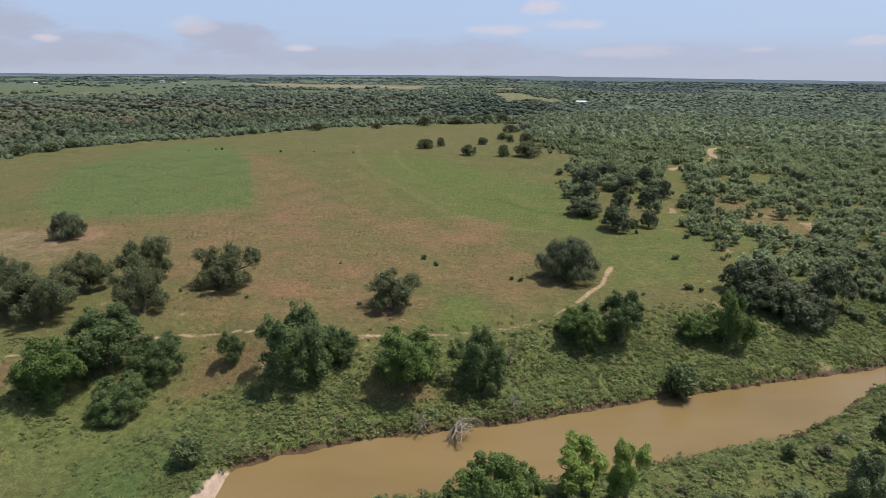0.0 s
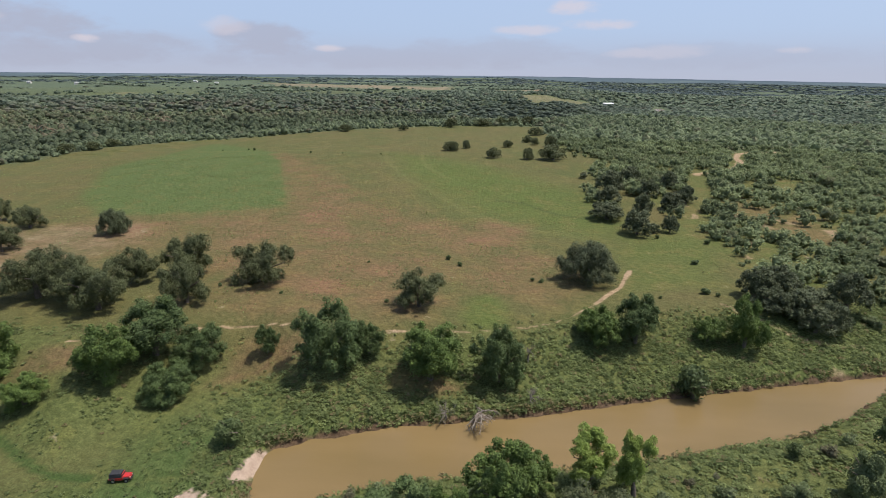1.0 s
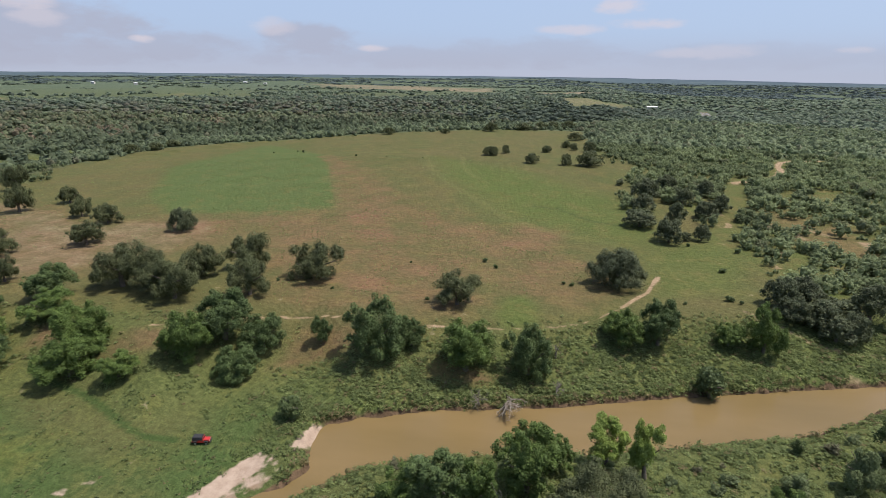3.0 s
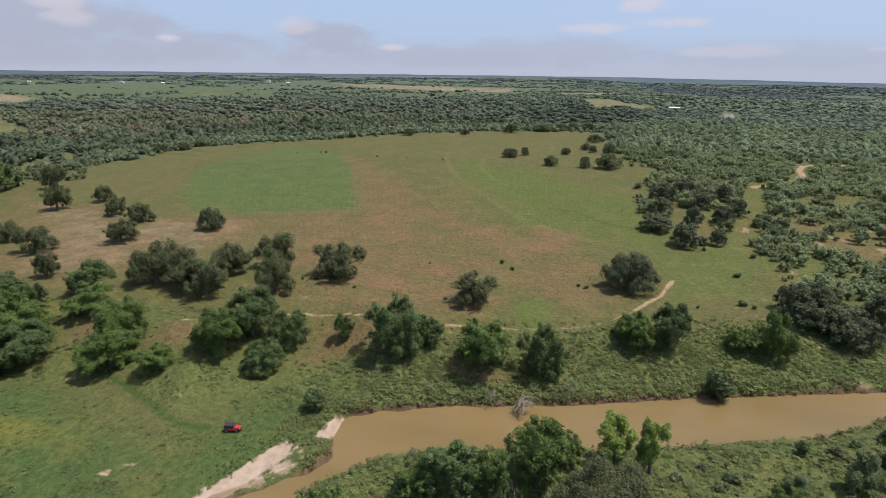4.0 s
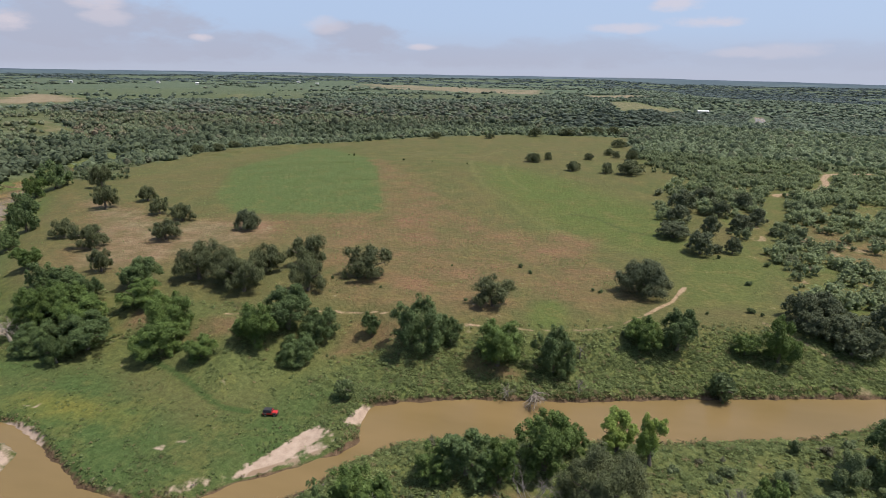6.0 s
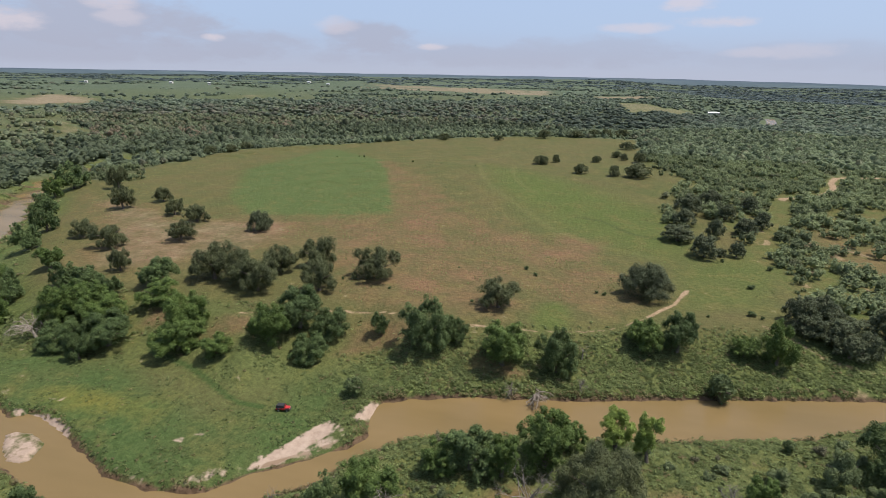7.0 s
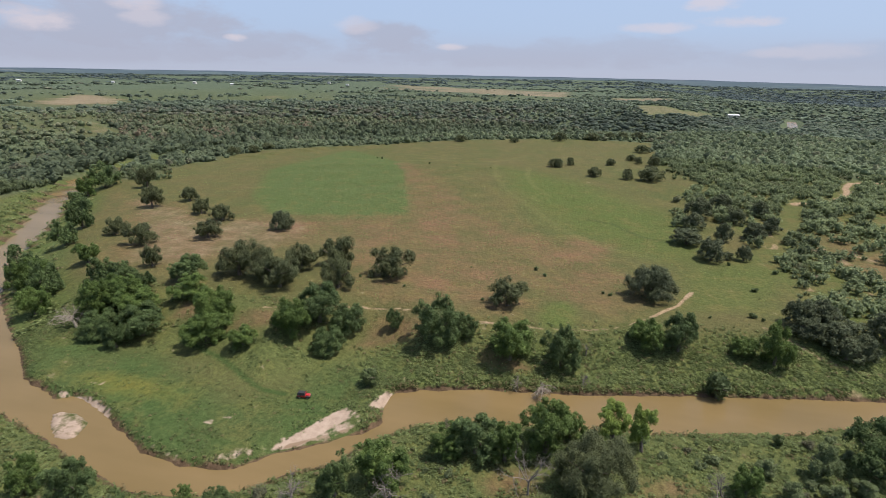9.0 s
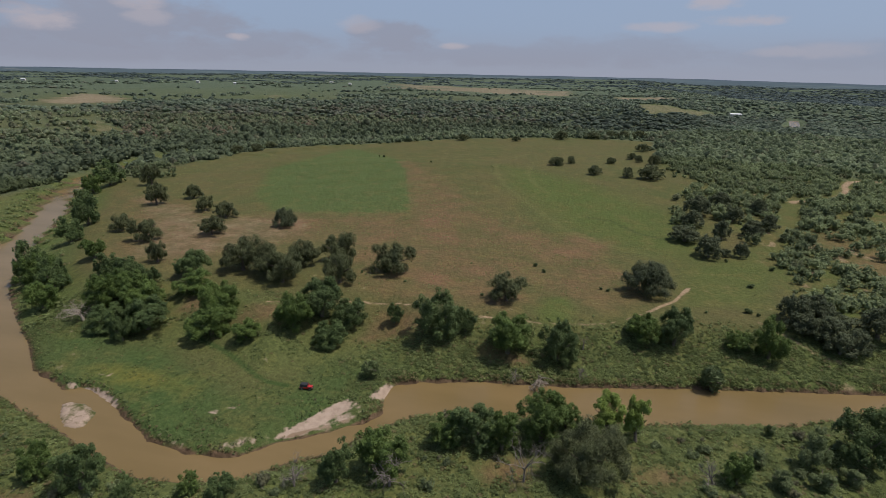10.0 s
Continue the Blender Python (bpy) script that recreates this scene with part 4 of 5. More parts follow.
def weeds():
    """Rank growth along both banks and tufts in the grass."""
    models = [clump_model(400 + k, 11, 1, 0.40, core=0, up=1.5) for k in range(6)]
    x, y, rng = candidates(-150, 112, 8, 135, 0.52, 71)
    z, d = land(x, y)
    di, _ = to_line(x, y, INNER)
    do, _ = to_line(x, y, OUTER)
    south = do < di
    bar = smooth(-33, -60, x) * smooth(-150, -120, x) * smooth(40, 20, di) * (~south)
    sandy = np.maximum.reduce([soft_ring(x, y, SAND_BAR, 1.5), 0.9 * soft_ring(x, y, SAND_FAN, 1.0), soft_ring(x, y, SAND_SPIT, 1.2), 0.75 * soft_ring(x, y, ISLAND, 1.0)])
    patch = smooth(-0.5, 0.7, waves(x, y, 14, 72) + 0.6 * waves(x, y, 5, 73))
    p = np.where(south, 0.62 * (0.35 + 0.65 * patch), smooth(27, 12, d) * (0.45 + 0.55 * patch)) * (1 - bar) + bar * (0.16 * patch + 0.5 * patch * soft_ring(x, y, BAR_LUSH, 2) + 0.22 * smooth(4, 1.5, d))
    upper_bank = smooth(104, 96, y) * smooth(-18, -30, x) * smooth(-150, -125, x) * (~south) * (1 - bar)
    p = np.maximum(p, 0.42 * patch * upper_bank)
    beach = (x > -54) & (x < -37) & (y > 40) & (y < 60) & (d < 5)
    p = p * (d > 0.15) * np.where(beach, 0.15, 1.0) * (1 - sandy) * (1 - smooth(1.6, 0.8, to_line(x, y, FOOTPATH)[0])) * seen_wedge(x, y)
    for ring in STRAW_SOUTH + BARE_EAST[3:] + BANK_DRY:
        p = p * (1 - 0.85 * soft_ring(x, y, ring, 2))
    keep = rng.uniform(size=len(x)) < p
    x, y, z, d = x[keep], y[keep], z[keep], d[keep]
    # coarser growth along the upper river
    x2, y2, rng2 = candidates(-330, -140, 40, 270, 1.7, 79)
    z2, d2 = land(x2, y2)
    keep = (d2 > 0.5) & (rng2.uniform(size=len(x2)) < 0.75 * smooth(20, 6, d2) * smooth(-0.8, 0.4, waves(x2, y2, 11, 80)))
    x, y, z, d = np.append(x, x2[keep]), np.append(y, y2[keep]), np.append(z, z2[keep]), np.append(d, d2[keep])
    edge = smooth(6, 1, d)
    low_bar = smooth(-33, -50, x) * smooth(80, 66, y) * (x > -150) * (to_line(x, y, INNER)[0] < to_line(x, y, OUTER)[0])
    rr = rng.uniform(0.25, 0.8, len(x)) * np.where(x < -150, 2.0, 1.0) * (1 - 0.35 * low_bar)
    hh = rr * rng.uniform(0.32, 0.95, len(x)) * (1 + 0.7 * edge)
    tone_of = np.clip(rng.uniform(0.0, 0.8, len(x)) + 0.3 * waves(x, y, 11, 74), 0, 1) * (1 - 0.45 * low_bar)
    scatter("bank_weeds", models, x, y, z - 0.08, rr, hh, tone_of, (rng.uniform(size=len(x)) < 0.06 + (0.35 + 0.3 * (x < -38) * (x > -80) * (y < 48)) * smooth(2.6, 0.8, d)) * 0.85, WEEDS, 75, "rank green weeds and low brush along the river banks", "weeds")
    x, y, rng = candidates(-280, 110, 92, 345, 1.5, 76)
    rows = 0.5 + 0.5 * np.sin(6.283 * (y + 0.25 * x + 3 * waves(x, y, 40, 84)) / 6.5)
    rank = np.maximum.reduce([soft_ring(x, y, GREEN_PATCH, 6), soft_ring(x, y, DRY_MIDDLE, 12), 0.7 * soft_ring(x, y, DRY_SOUTH, 8), 0.6 * soft_ring(x, y, LUSH_EAST, 12)])
    keep = (in_field(x, y) > 0.5) & (rng.uniform(size=len(x)) < (0.15 + 1.25 * rank * rows) * smooth(-0.7, 0.8, waves(x, y, 30, 77)))
    x, y = x[keep], y[keep]
    z, _ = land(x, y)
    rr = rng.uniform(0.12, 0.44, len(x))
    low = [clump_model(420 + k, 6, 1, 0.55, core=0) for k in range(3)]
    scatter("field_tufts", low, x, y, z - 0.04, rr, rr * 0.8, rng.uniform(0, 0.6, len(x)) ** 1.5, (rng.uniform(size=len(x)) < 0.15) * 0.8, WEEDS, 78, "small weed tufts scattered over the grass field", "grass")


weeds()


def bank_scrub():
    """Low grey-green bushes on the near bank."""
    x, y, rng = candidates(-135, 112, -6, 92, 3.4, 81)
    _, d = land(x, y)
    south = to_line(x, y, OUTER)[0] < to_line(x, y, INNER)[0]
    p = 0.42 * smooth(-0.4, 0.6, waves(x, y, 22, 82)) * south * smooth(3, 9, d) * seen_wedge(x, y)
    for ring in STRAW_SOUTH:
        p = p * (1 - 0.9 * soft_ring(x, y, ring, 2))
    keep = rng.uniform(size=len(x)) < p
    x, y = x[keep], y[keep]
    z, _ = land(x, y)
    rr = rng.uniform(0.8, 2.1, len(x))
    models = [clump_model(430 + k, 150, 5, 0.12, 3, 4, 0.7) for k in range(4)]
    scatter("bank_scrub", models, x, y, z - 0.1, rr, rr * rng.uniform(0.8, 1.3, len(x)), rng.uniform(0.1, 0.9, len(x)), (rng.uniform(size=len(x)) < 0.22) * 0.55, WOODS, 83, "grey-green scrub bushes on the near river bank", "scrub")


bank_scrub()

# ---- trees, each at its place: x, y, crown radius, height ----
BANK_PECAN = [(-157.9, 78.0, 5.8, 9.6), (-176.9, 92.7, 7.3, 12.5), (-127.4, 73.4, 6.5, 7.8), (-135.0, 80.2, 6.0, 11.3), (-115.2, 76.3, 7.7, 9.0), (-122.8, 83.2, 7.3, 10.0), (-117.7, 68.9, 3.8, 8.0), (-130.9, 86.3, 7.0, 10.2), (-93.5, 77.5, 7.8, 8.8), (-96.0, 84.7, 6.9, 11.4), (-80.5, 75.7, 4.5, 6.0), (-69.8, 83.7, 6.3, 11.4), (-65.9, 93.9, 7.9, 11.2), (-57.0, 95.1, 5.9, 8.8), (-58.3, 84.2, 5.5, 7.4), (-43.2, 98.0, 3.0, 5.9), (-28.0, 92.3, 7.3, 12.8), (-20.4, 95.5, 3.7, 6.6), (-7.0, 91.0, 7.3, 11.7), (7.0, 92.1, 5.5, 11.5), (29.8, 105.5, 5.5, 8.1), (38.4, 106.9, 5.7, 10.5), (55.8, 109.7, 4.1, 5.5), (63.7, 108.8, 4.9, 11.2), (-112.1, 94.4, 6.7, 7.2), (-121.3, 104.8, 6.6, 8.7), (-129.7, 94.2, 3.8, 6.8)]
BANK_BUSH = [(46.9, 93.0, 5.2, 9.6), (-40.3, 70.7, 3.5, 6.6)]
OAK = [(33.5, 137.0, 9.1, 11.4), (-11.6, 116.1, 6.1, 8.8), (-55.1, 130.0, 7.6, 10.9), (-79.3, 134.6, 6.7, 12.6), (-69.2, 114.3, 6.0, 11.5), (-123.7, 170.9, 6.2, 8.9), (-88.3, 109.1, 7.2, 12.3), (-107.6, 114.6, 8.0, 13.1), (-90.0, 127.9, 6.1, 9.7), (-98.2, 114.3, 6.6, 11.7), (-189.0, 143.1, 4.9, 8.1), (-167.7, 133.7, 6.4, 10.5), (-143.1, 112.6, 3.7, 8.7), (-146.8, 149.2, 5.9, 7.9), (-159.8, 177.0, 5.8, 8.4), (-177.3, 184.2, 4.7, 8.4), (-203.2, 208.1, 5.0, 8.4), (-211.4, 189.1, 6.1, 11.5), (-254.3, 232.8, 6.2, 13.5)]
RIVER_TREE = [(-169.5, 109.8, 4.9, 8.6), (-150.3, 97.4, 4.6, 8.5), (-204.7, 130.9, 5.6, 11.2), (-218.4, 152.5, 6.2, 14.5), (-284.1, 217.3, 6.6, 13.3), (-285.7, 232.0, 9.3, 15.8), (-186.0, 98.1, 6.3, 15.4), (-166.6, 89.7, 5.6, 12.5), (-258.9, 187.7, 6.5, 11.0), (-143.1, 98.7, 5.1, 6.8)]
FAR_OAK = [(-13.2, 368.0, 6.2, 6.5), (-3.4, 379.2, 3.7, 5.8), (14.6, 337.3, 4.8, 6.7), (26.5, 388.3, 4.2, 5.2), (35.5, 335.8, 4.6, 7.0), (50.7, 334.1, 8.6, 9.5), (42.8, 417.7, 3.9, 5.7), (47.1, 405.0, 3.7, 5.4), (55.5, 472.8, 6.7, 7.2), (58.2, 398.6, 5.0, 7.6), (-116.0, 499.7, 6.7, 6.7), (-62.0, 502.6, 5.0, 5.1), (-19.7, 531.8, 7.2, 9.0), (10.9, 557.6, 8.8, 7.6), (29.5, 571.0, 6.5, 7.9), (43.0, 576.5, 6.5, 8.2), (58.7, 579.5, 8.3, 8.6), (-284.0, 393.3, 5.7, 7.0), (-286.6, 420.9, 6.3, 6.0), (-289.6, 371.8, 6.8, 6.6)]
RIGHT_OAK = [(65.5, 249.9, 6.5, 11.1), (60.6, 229.1, 5.4, 8.1), (54.0, 203.7, 7.0, 7.6), (60.6, 184.9, 5.6, 10.0), (70.2, 211.3, 3.9, 9.4), (81.4, 243.9, 5.1, 8.7), (84.8, 220.4, 4.9, 8.2), (94.6, 231.7, 4.3, 8.0), (73.2, 188.4, 3.0, 6.9), (67.7, 187.6, 1.8, 3.7), (79.5, 268.0, 5.6, 9.6), (96.8, 260.8, 4.3, 8.3), (74.6, 127.8, 4.5, 8.9), (80.6, 128.3, 5.5, 8.6), (75.2, 121.3, 4.8, 7.1), (81.3, 120.3, 5.2, 7.3), (83.4, 115.7, 4.3, 6.5), (88.0, 116.8, 3.8, 7.8), (96.2, 125.4, 5.3, 9.9), (87.2, 124.9, 4.5, 5.5)]
NEAR = [(-7.9, 49.2, 4.7, 9.2), (-1.9, 49.1, 3.4, 9.6), (5.8, 54.7, 5.2, 11.1), (19.5, 63.6, 3.8, 8.6), (25.4, 60.2, 2.8, 10.2), (15.8, 45.3, 8.0, 12.5), (10.6, 61.3, 3.1, 6.0), (-30.9, 31.3, 2.8, 9.4), (-23.1, 36.2, 4.9, 10.2), (-13.7, 48.2, 3.6, 6.7), (-56.1, 21.3, 2.0, 4.3), (-49.4, 22.1, 2.3, 4.6), (-86.1, 16.5, 3.0, 7.8), (-75.2, 16.2, 3.8, 9.6), (59.3, 62.6, 3.6, 9.7), (69.8, 67.6, 4.7, 12.2), (43.4, 52.4, 2.7, 7.1), (54.0, 70.5, 1.8, 3.5), (51.5, 53.5, 2.9, 5.3), (59.8, 55.6, 3.2, 5.4), (-65.8, 16.3, 2.1, 5.4)]
DEAD = [(3.7, 42.0, 4.4, 9.8), (-20.7, 33.0, 3.6, 7.7), (-38.4, 28.6, 4.7, 5.4), (39.2, 50.9, 3.2, 5.0), (13.4, 97.6, 1.2, 4.7)]
FIELD_BUSH = [(-6.0, 152.3, 1.3, 2.1), (-2.3, 146.7, 1.2, 1.7), (18.2, 135.9, 0.9, 1.4), (20.5, 134.8, 1.1, 1.5), (49.8, 125.5, 0.8, 1.1), (62.4, 129.4, 1.8, 2.1), (64.9, 127.5, 0.9, 1.5), (69.0, 153.5, 1.9, 1.9), (81.1, 174.5, 1.8, 2.3), (66.3, 180.6, 1.2, 1.8)]

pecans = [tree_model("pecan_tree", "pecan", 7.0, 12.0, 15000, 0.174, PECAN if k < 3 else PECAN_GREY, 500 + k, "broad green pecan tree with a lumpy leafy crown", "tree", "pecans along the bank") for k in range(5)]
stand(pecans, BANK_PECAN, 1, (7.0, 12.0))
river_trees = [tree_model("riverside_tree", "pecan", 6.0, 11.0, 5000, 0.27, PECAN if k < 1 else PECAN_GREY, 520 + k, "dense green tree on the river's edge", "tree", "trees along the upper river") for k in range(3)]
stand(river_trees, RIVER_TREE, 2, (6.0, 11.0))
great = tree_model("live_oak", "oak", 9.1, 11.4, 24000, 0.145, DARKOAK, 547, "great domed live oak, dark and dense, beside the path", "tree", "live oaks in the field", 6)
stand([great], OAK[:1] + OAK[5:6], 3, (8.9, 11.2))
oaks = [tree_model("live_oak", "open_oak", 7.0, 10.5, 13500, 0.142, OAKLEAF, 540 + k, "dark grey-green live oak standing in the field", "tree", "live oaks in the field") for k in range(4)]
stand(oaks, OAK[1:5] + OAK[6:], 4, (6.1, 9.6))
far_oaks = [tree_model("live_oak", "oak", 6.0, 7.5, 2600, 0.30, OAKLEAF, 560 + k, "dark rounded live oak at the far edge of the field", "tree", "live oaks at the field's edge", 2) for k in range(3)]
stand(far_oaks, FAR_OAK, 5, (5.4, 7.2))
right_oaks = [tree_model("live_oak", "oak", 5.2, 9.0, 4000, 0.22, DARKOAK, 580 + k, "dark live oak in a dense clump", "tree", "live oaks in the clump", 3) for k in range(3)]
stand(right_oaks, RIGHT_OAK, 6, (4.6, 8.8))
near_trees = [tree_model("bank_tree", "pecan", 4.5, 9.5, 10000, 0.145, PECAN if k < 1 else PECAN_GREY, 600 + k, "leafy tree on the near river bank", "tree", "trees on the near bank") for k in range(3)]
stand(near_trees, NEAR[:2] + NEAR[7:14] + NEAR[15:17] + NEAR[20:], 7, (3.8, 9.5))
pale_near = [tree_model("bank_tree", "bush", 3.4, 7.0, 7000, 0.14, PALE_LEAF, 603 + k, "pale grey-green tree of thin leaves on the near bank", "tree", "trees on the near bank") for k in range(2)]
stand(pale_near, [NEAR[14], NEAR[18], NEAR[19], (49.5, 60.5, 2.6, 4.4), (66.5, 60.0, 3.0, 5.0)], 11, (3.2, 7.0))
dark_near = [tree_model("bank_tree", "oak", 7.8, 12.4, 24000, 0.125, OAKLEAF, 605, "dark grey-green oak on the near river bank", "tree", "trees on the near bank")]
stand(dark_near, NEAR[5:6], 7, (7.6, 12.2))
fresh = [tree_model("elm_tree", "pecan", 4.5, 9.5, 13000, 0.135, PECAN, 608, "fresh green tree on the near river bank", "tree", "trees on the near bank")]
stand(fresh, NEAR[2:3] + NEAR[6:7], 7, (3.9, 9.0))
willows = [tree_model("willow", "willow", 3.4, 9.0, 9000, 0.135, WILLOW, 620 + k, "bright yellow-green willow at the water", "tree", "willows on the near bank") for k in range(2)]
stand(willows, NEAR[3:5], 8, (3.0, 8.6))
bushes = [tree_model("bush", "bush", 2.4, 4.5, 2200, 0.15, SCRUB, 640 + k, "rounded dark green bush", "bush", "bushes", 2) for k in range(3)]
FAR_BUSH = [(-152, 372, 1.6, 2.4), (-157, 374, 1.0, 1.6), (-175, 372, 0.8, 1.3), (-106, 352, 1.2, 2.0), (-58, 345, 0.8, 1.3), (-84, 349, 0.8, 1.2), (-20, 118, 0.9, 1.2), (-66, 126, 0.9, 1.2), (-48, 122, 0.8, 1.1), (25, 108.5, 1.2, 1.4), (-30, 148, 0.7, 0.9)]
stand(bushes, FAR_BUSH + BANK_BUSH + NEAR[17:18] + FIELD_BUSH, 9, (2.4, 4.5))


# ---- dead trees and driftwood ----
def branches(rng, start, way, length, thick, depth, out, droop=0.0):
    """A bare branch and its forks, as tubes."""
    p, d, pts = np.array(start, float), np.array(way, float), [np.array(start, float)]
    d /= np.linalg.norm(d)
    for k in range(5):
        d = d + rng.normal(size=3) * 0.20 + (0, 0, -droop)
        d /= np.linalg.norm(d)
        p = p + d * length / 5
        pts.append(p.copy())
    out.append(tube(pts, np.linspace(thick, thick * 0.35, 6), 5))
    if depth:
        for k in range(4 if depth > 1 else 5):
            i = rng.randint(2, 6)
            side = d * 0.6 + rng.normal(size=3) * 0.75
            branches(rng, pts[i], side, length * rng.uniform(0.45, 0.75), thick * 0.42, depth - 1, out, droop)


def dead_tree(x, y, radius, height, seed, label, name="dead_tree", lean=(0, 0), stems=5, droop=0.0, fat=1.0, wood=None):
    rng = np.random.RandomState(seed)
    top = new(name)
    tagged(top, label, "dead tree")
    z = float(land(x, y)[0])
    top.matrix_basis = pose(x, y, max(z, -0.3) - 0.1)
    t = fat * (0.02 * height + 0.08)
    fork = np.array((lean[0] * height * 0.3, lean[1] * height * 0.3, height * 0.33))
    part("trunk", sheet("trunk", *tube([(0, 0, -0.3), fork * 0.5, fork], [t * 1.5, t * 1.1, t], 7), wood or DEADWOOD, rounded=True), top)
    for k in range(stems):
        a = (k + rng.uniform(0, 0.8)) * 6.283 / stems
        out = []
        branches(rng, fork * rng.uniform(0.8, 1.0), (math.cos(a) * radius + lean[0] * height, math.sin(a) * radius + lean[1] * height, height * rng.uniform(0.5, 1.1)), height * rng.uniform(0.42, 0.62), t * 0.65, 2, out, droop)
        part("limb", sheet("limb", *join(out), wood or DEADWOOD, rounded=True), top)


dead_tree(-137.0, 73.8, 7.5, 8.2, 701, "bleached bare dead tree among the bank pecans", stems=7, fat=1.3, lean=(-0.35, -0.1), droop=0.05)
dead_tree(*DEAD[0], 702, "tall grey dead tree with forked bare limbs", fat=0.65, stems=6, wood=GREYWOOD)
dead_tree(*DEAD[1], 703, "grey dead tree with thin bare twigs", stems=6, wood=GREYWOOD)
dead_tree(*DEAD[2], 704, "low spreading thicket of bare grey branches", stems=8, wood=GREYWOOD)
dead_tree(*DEAD[3], 705, "fallen grey dead tree in the scrub", stems=6, lean=(-0.5, -0.2), wood=GREYWOOD)
dead_tree(*DEAD[4], 706, "small blackened stump with two bare prongs", stems=2, wood=GREYWOOD)
dead_tree(2.6, 82.8, 2.4, 6.2, 707, "bleached fallen tree leaning into the river", name="fallen_tree", lean=(0.15, -0.75), stems=5, droop=0.16, fat=2.0)
dead_tree(-3.2, 82.0, 2.0, 3.2, 708, "tangle of bare driftwood branches at the water's edge", name="driftwood", lean=(-0.3, -0.3), stems=8, droop=0.10, wood=GREYWOOD)
dead_tree(13.0, 87.5, 2.4, 3.0, 709, "grey tangle of dead brush on the bank", name="driftwood", lean=(0.2, -0.2), stems=8, droop=0.08, wood=GREYWOOD)
dead_tree(-118.0, 30.0, 1.8, 2.6, 710, "dead branch lying out over the river", name="driftwood", lean=(0.5, 0.5), stems=3, droop=0.1)


# ---- vehicle ----
PAINT_RED = plain("red_car_paint", (0.38, 0.020, 0.018), (0.45, 0.030, 0.026), 0.6, 0.28, 0.0, 0, 0.6)
BLACK_CLOTH = plain("black_canvas", (0.012, 0.012, 0.014), (0.032, 0.032, 0.036), 0.15, 0.8, 0, 0.004)
BLACK_PLASTIC = plain("black_plastic", (0.018, 0.018, 0.018), (0.04, 0.04, 0.04), 0.2, 0.55)
RUBBER = plain("tyre_rubber", (0.012, 0.012, 0.012), (0.03, 0.029, 0.027), 0.1, 0.85)
STEEL = plain("wheel_steel", (0.35, 0.35, 0.36), (0.5, 0.5, 0.5), 0.1, 0.4, 0.8)
DARK_GLASS = plain("tinted_glass", (0.03, 0.035, 0.04), (0.05, 0.055, 0.06), 0.5, 0.06, 0, 0, 0.7)
LAMP_GLASS = plain("lamp_glass", (0.7, 0.7, 0.68), (0.8, 0.8, 0.78), 0.1, 0.15)


def solid(name, boxes, material, bevel=0.03):
    """Bevelled blocks as one mesh: (centre, size, taper of the top along x, taper along y)."""
    bm = bmesh.new()
    for (cx, cy, cz), (sx, sy, sz), tx, ty in boxes:
        made = bmesh.ops.create_cube(bm, size=1.0)["verts"]
        for v in made:
            up = v.co.z > 0
            v.co.x *= sx * (tx if up else 1)
            v.co.y *= sy * (ty if up else 1)
            v.co.z *= sz
            v.co += Vector((cx, cy, cz))
        if bevel:
            edges = list({e for v in made for e in v.link_edges})
            bmesh.ops.bevel(bm, geom=edges, offset=bevel, segments=2, affect="EDGES", profile=0.6)
    me = bpy.data.meshes.new(name)
    bm.to_mesh(me)
    bm.free()
    me.materials.append(material)
    return me


def disc(name, radius, width, hole, material, sides=24):
    """A rounded ring about the y axis."""
    prof = [(hole, -width / 2), (radius * 0.93, -width / 2), (radius, -width * 0.32), (radius, width * 0.32), (radius * 0.93, width / 2), (hole, width / 2)]
    v = [(r * math.cos(a), w, r * math.sin(a)) for a in np.arange(sides) * 2 * math.pi / sides for r, w in prof]
    n = len(prof)
    f = [(i * n + j, i * n + (j + 1) % n, ((i + 1) % sides) * n + (j + 1) % n, ((i + 1) % sides) * n + j) for i in range(sides) for j in range(n)]
    return sheet(name, v, f, material)


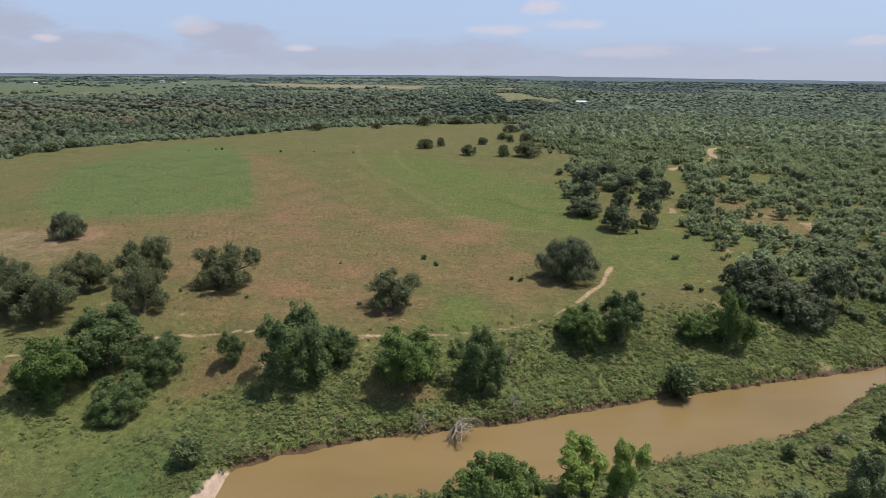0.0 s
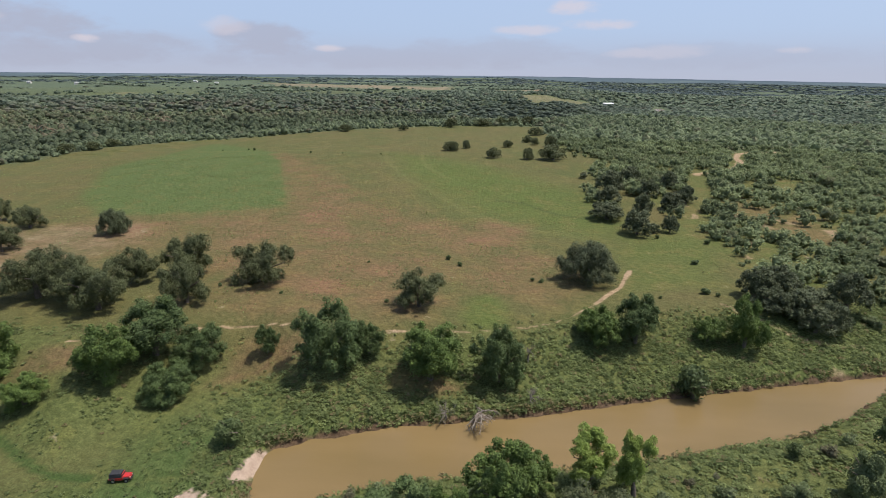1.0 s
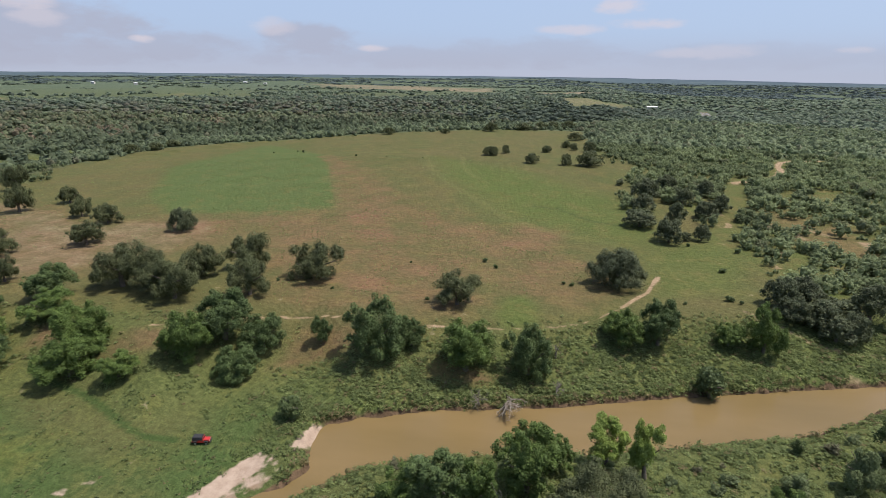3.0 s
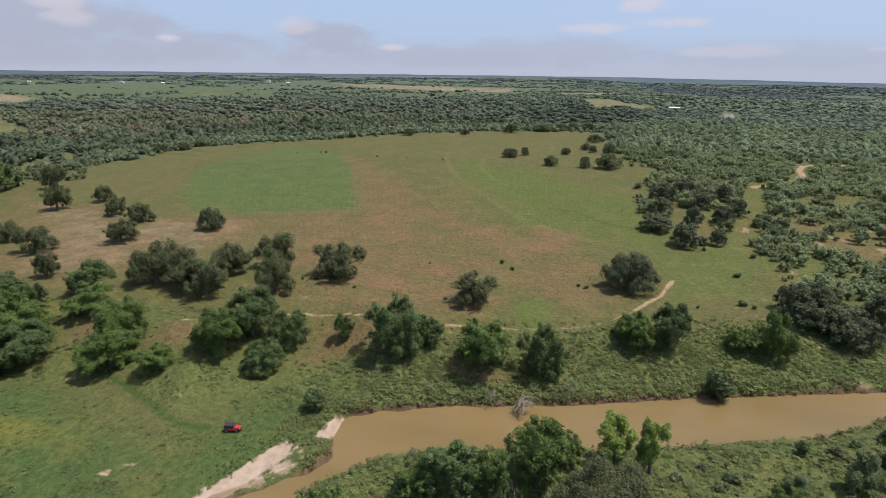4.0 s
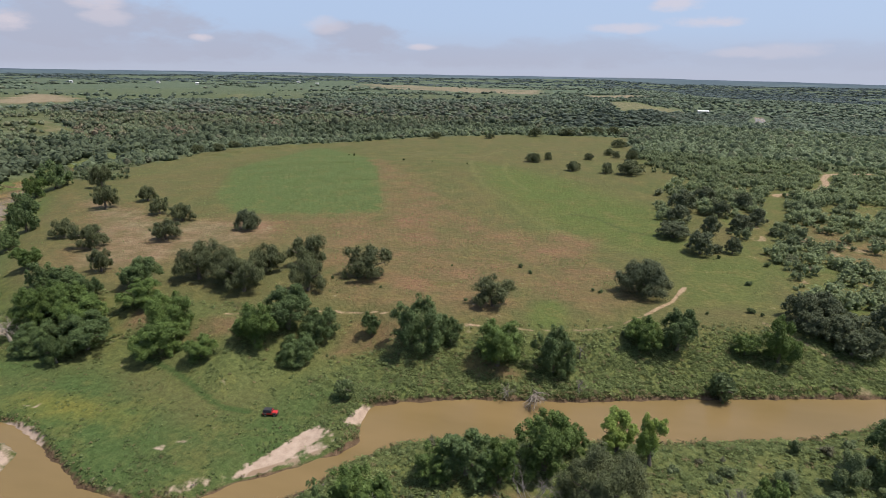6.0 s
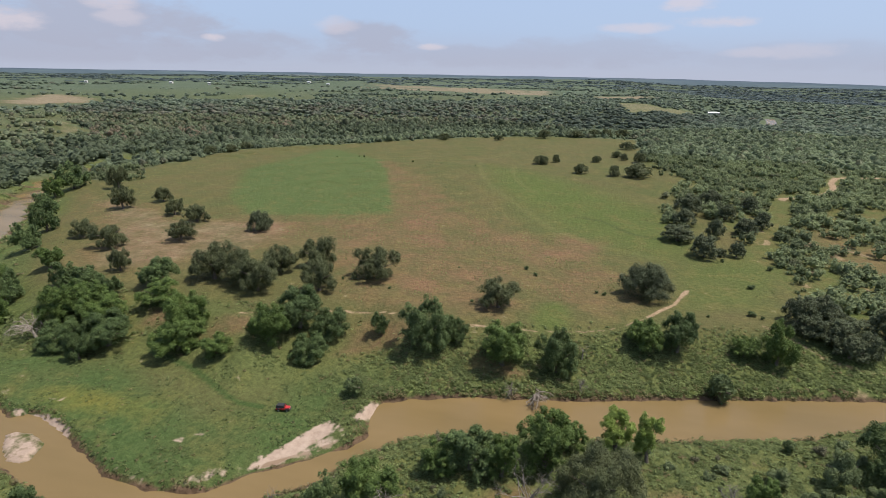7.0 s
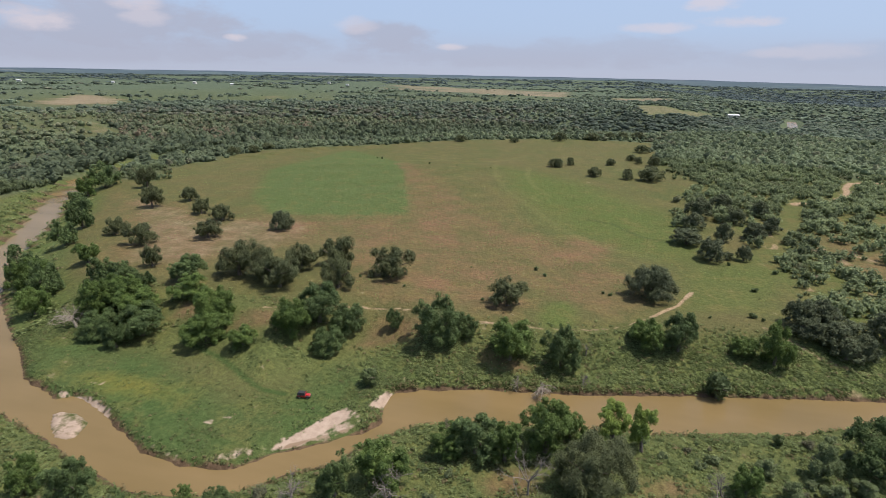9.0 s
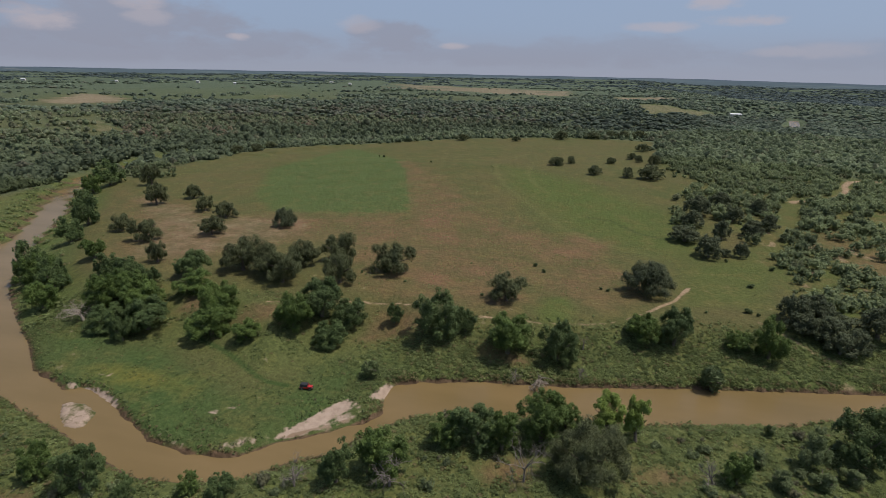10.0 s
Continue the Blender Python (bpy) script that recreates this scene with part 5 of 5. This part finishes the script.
def off_roader(x, y, heading):
    car = new("off_road_car")
    tagged(car, "red two-door off-road car with a black soft top, parked on grass", "car")
    car.matrix_basis = pose(x, y, float(land(x, y)[0]), 0, 0, heading) @ Matrix.Diagonal((0.86, 0.86, 0.86, 1))
    part("body", solid("body", [((-0.35, 0, 0.85), (2.3, 1.52, 0.62), 1.0, 1.0), ((-0.2, 0, 0.5), (3.4, 1.0, 0.22), 1.0, 1.0)], PAINT_RED), car)
    part("hood", solid("hood", [((1.28, 0, 0.93), (1.15, 1.22, 0.46), 0.98, 0.92)], PAINT_RED, 0.05), car)
    part("grille", solid("grille", [((1.90, 0, 0.88), (0.08, 1.2, 0.46), 1, 1)], PAINT_RED, 0.02), car)
    for side in (-1, 1):
        part("fender", solid("fender", [((1.33, side * 0.76, 0.93), (1.02, 0.32, 0.09), 0.9, 1)], BLACK_PLASTIC), car, "black plastic fender")
        part("rear_fender", solid("rear_fender", [((-0.98, side * 0.83, 0.93), (0.95, 0.18, 0.09), 0.9, 1)], BLACK_PLASTIC), car, "black plastic fender")
        door = part("door", solid("door", [((0.22, side * 0.77, 0.80), (0.95, 0.05, 0.55), 1, 1)], PAINT_RED, 0.02), car)
        part("door_handle", solid("door_handle", [((-0.12, side * 0.81, 1.02), (0.16, 0.04, 0.04), 1, 1)], BLACK_PLASTIC, 0.01), door)
        part("side_window", solid("side_window", [((0.15, side * 0.70, 1.40), (0.85, 0.03, 0.34), 0.86, 1)], DARK_GLASS, 0.01), car)
        part("mirror", solid("mirror", [((0.66, side * 0.92, 1.22), (0.10, 0.20, 0.16), 1, 1)], BLACK_PLASTIC, 0.02), car)
        part("headlight", solid("headlight", [((1.95, side * 0.42, 0.93), (0.05, 0.2, 0.2), 1, 1)], LAMP_GLASS, 0.04), car, "clear round headlight")
        part("tail_light", solid("tail_light", [((-1.53, side * 0.68, 0.85), (0.06, 0.12, 0.2), 1, 1)], PAINT_RED, 0.01), car)
        for wx in (1.33, -0.98):
            wheel = part("wheel", disc("wheel", 0.38, 0.26, 0.23, RUBBER), car, at=pose(wx, side * 0.76, 0.38))
            part("rim", disc("rim", 0.24, 0.14, 0.03, STEEL, 16), wheel, "steel rim", pose(0, side * 0.05, 0))
    part("soft_top", solid("soft_top", [((-0.52, 0, 1.42), (2.15, 1.56, 0.80), 0.90, 0.84)], BLACK_CLOTH, 0.06), car, "black canvas soft top")
    wind = part("windshield", solid("windshield", [((0.69, 0, 1.42), (0.07, 1.34, 0.56), 1, 0.94)], PAINT_RED, 0.02), car, at=pose(0, 0, 0))
    part("windshield_glass", solid("windshield_glass", [((0.735, 0, 1.42), (0.03, 1.16, 0.40), 1, 0.94)], DARK_GLASS, 0.005), wind)
    part("bumper", solid("bumper", [((2.06, 0, 0.56), (0.18, 1.45, 0.16), 1, 1)], BLACK_PLASTIC), car, "black front bumper")
    part("bumper", solid("bumper", [((-1.62, 0, 0.56), (0.14, 1.5, 0.16), 1, 1)], BLACK_PLASTIC), car, "black rear bumper")
    spare = part("spare_wheel", disc("spare_wheel", 0.38, 0.26, 0.20, RUBBER), car, at=pose(-1.72, 0.1, 0.98, 0, 0, 90))
    part("rim", disc("rim", 0.21, 0.16, 0.02, STEEL, 16), spare)


off_roader(-53.8, 61.4, 8)


# ---- far buildings ----
WHITE_METAL = plain("white_roof_sheet", (0.50, 0.50, 0.50), (0.62, 0.62, 0.61), 3.0, 0.5)
PALE_WALL = plain("pale_wall", (0.45, 0.42, 0.38), (0.6, 0.57, 0.52), 2.0, 0.8)
GREY_ROOF = plain("grey_roof", (0.22, 0.21, 0.21), (0.32, 0.31, 0.30), 1.5, 0.8)


def gable(length, width, rise):
    """A pitched roof with eaves, 12 cm thick."""
    h, w = length / 2 + 0.5, width / 2 + 0.6
    v = [(s * h, y, z + t) for t in (0, 0.12) for s in (-1, 1) for y, z in ((-w, 0), (0, rise), (w, 0))]
    f = [(0, 3, 4, 1), (1, 4, 5, 2), (6, 7, 10, 9), (7, 8, 11, 10), (0, 6, 9, 3), (2, 5, 11, 8), (0, 1, 7, 6), (1, 2, 8, 7), (3, 9, 10, 4), (4, 10, 11, 5)]
    return np.array(v, float), np.array(f)


def building(name, x, y, length, width, tall, turn, roof, label, lift=0.0):
    ob = new(name)
    tagged(ob, label, "building")
    ob.matrix_basis = pose(x, y, float(land(x, y)[0]) + lift, 0, 0, turn)
    wall = part("wall", solid("wall", [((0, 0, tall / 2 - 1), (length, width, tall + 2), 1, 1)], PALE_WALL, 0.0), ob)
    part("roof", sheet("roof", *gable(length, width, width * 0.22), roof), ob, at=pose(0, 0, tall))
    for k in range(int(length // 5)):
        part("window", solid("window", [((-length / 2 + 2.5 + 5 * k, -width / 2, tall * 0.55), (1.3, 0.12, 1.1), 1, 1)], DARK_GLASS, 0.0), ob)
    part("door", solid("door", [((length * 0.1, -width / 2 - 0.02, 1.05), (1.1, 0.1, 2.1), 1, 1)], GREY_ROOF, 0.0), ob)


building("barn", 268, 1118, 20, 8, 3.2, 8, WHITE_METAL, "long white-roofed metal barn among far woods", 2.0)
for x, y, turn, length in ((-1455, 1119, 20, 11), (-1086, 1335, 5, 9), (-946, 1306, 40, 8), (-880, 1761, 0, 12), (-746, 1618, 12, 9), (-1263, 1229, 30, 7)):
    building("farmhouse", x, y, length, 6.5, 2.6, turn, WHITE_METAL, "small white farm building far off on the plain", 1.0)
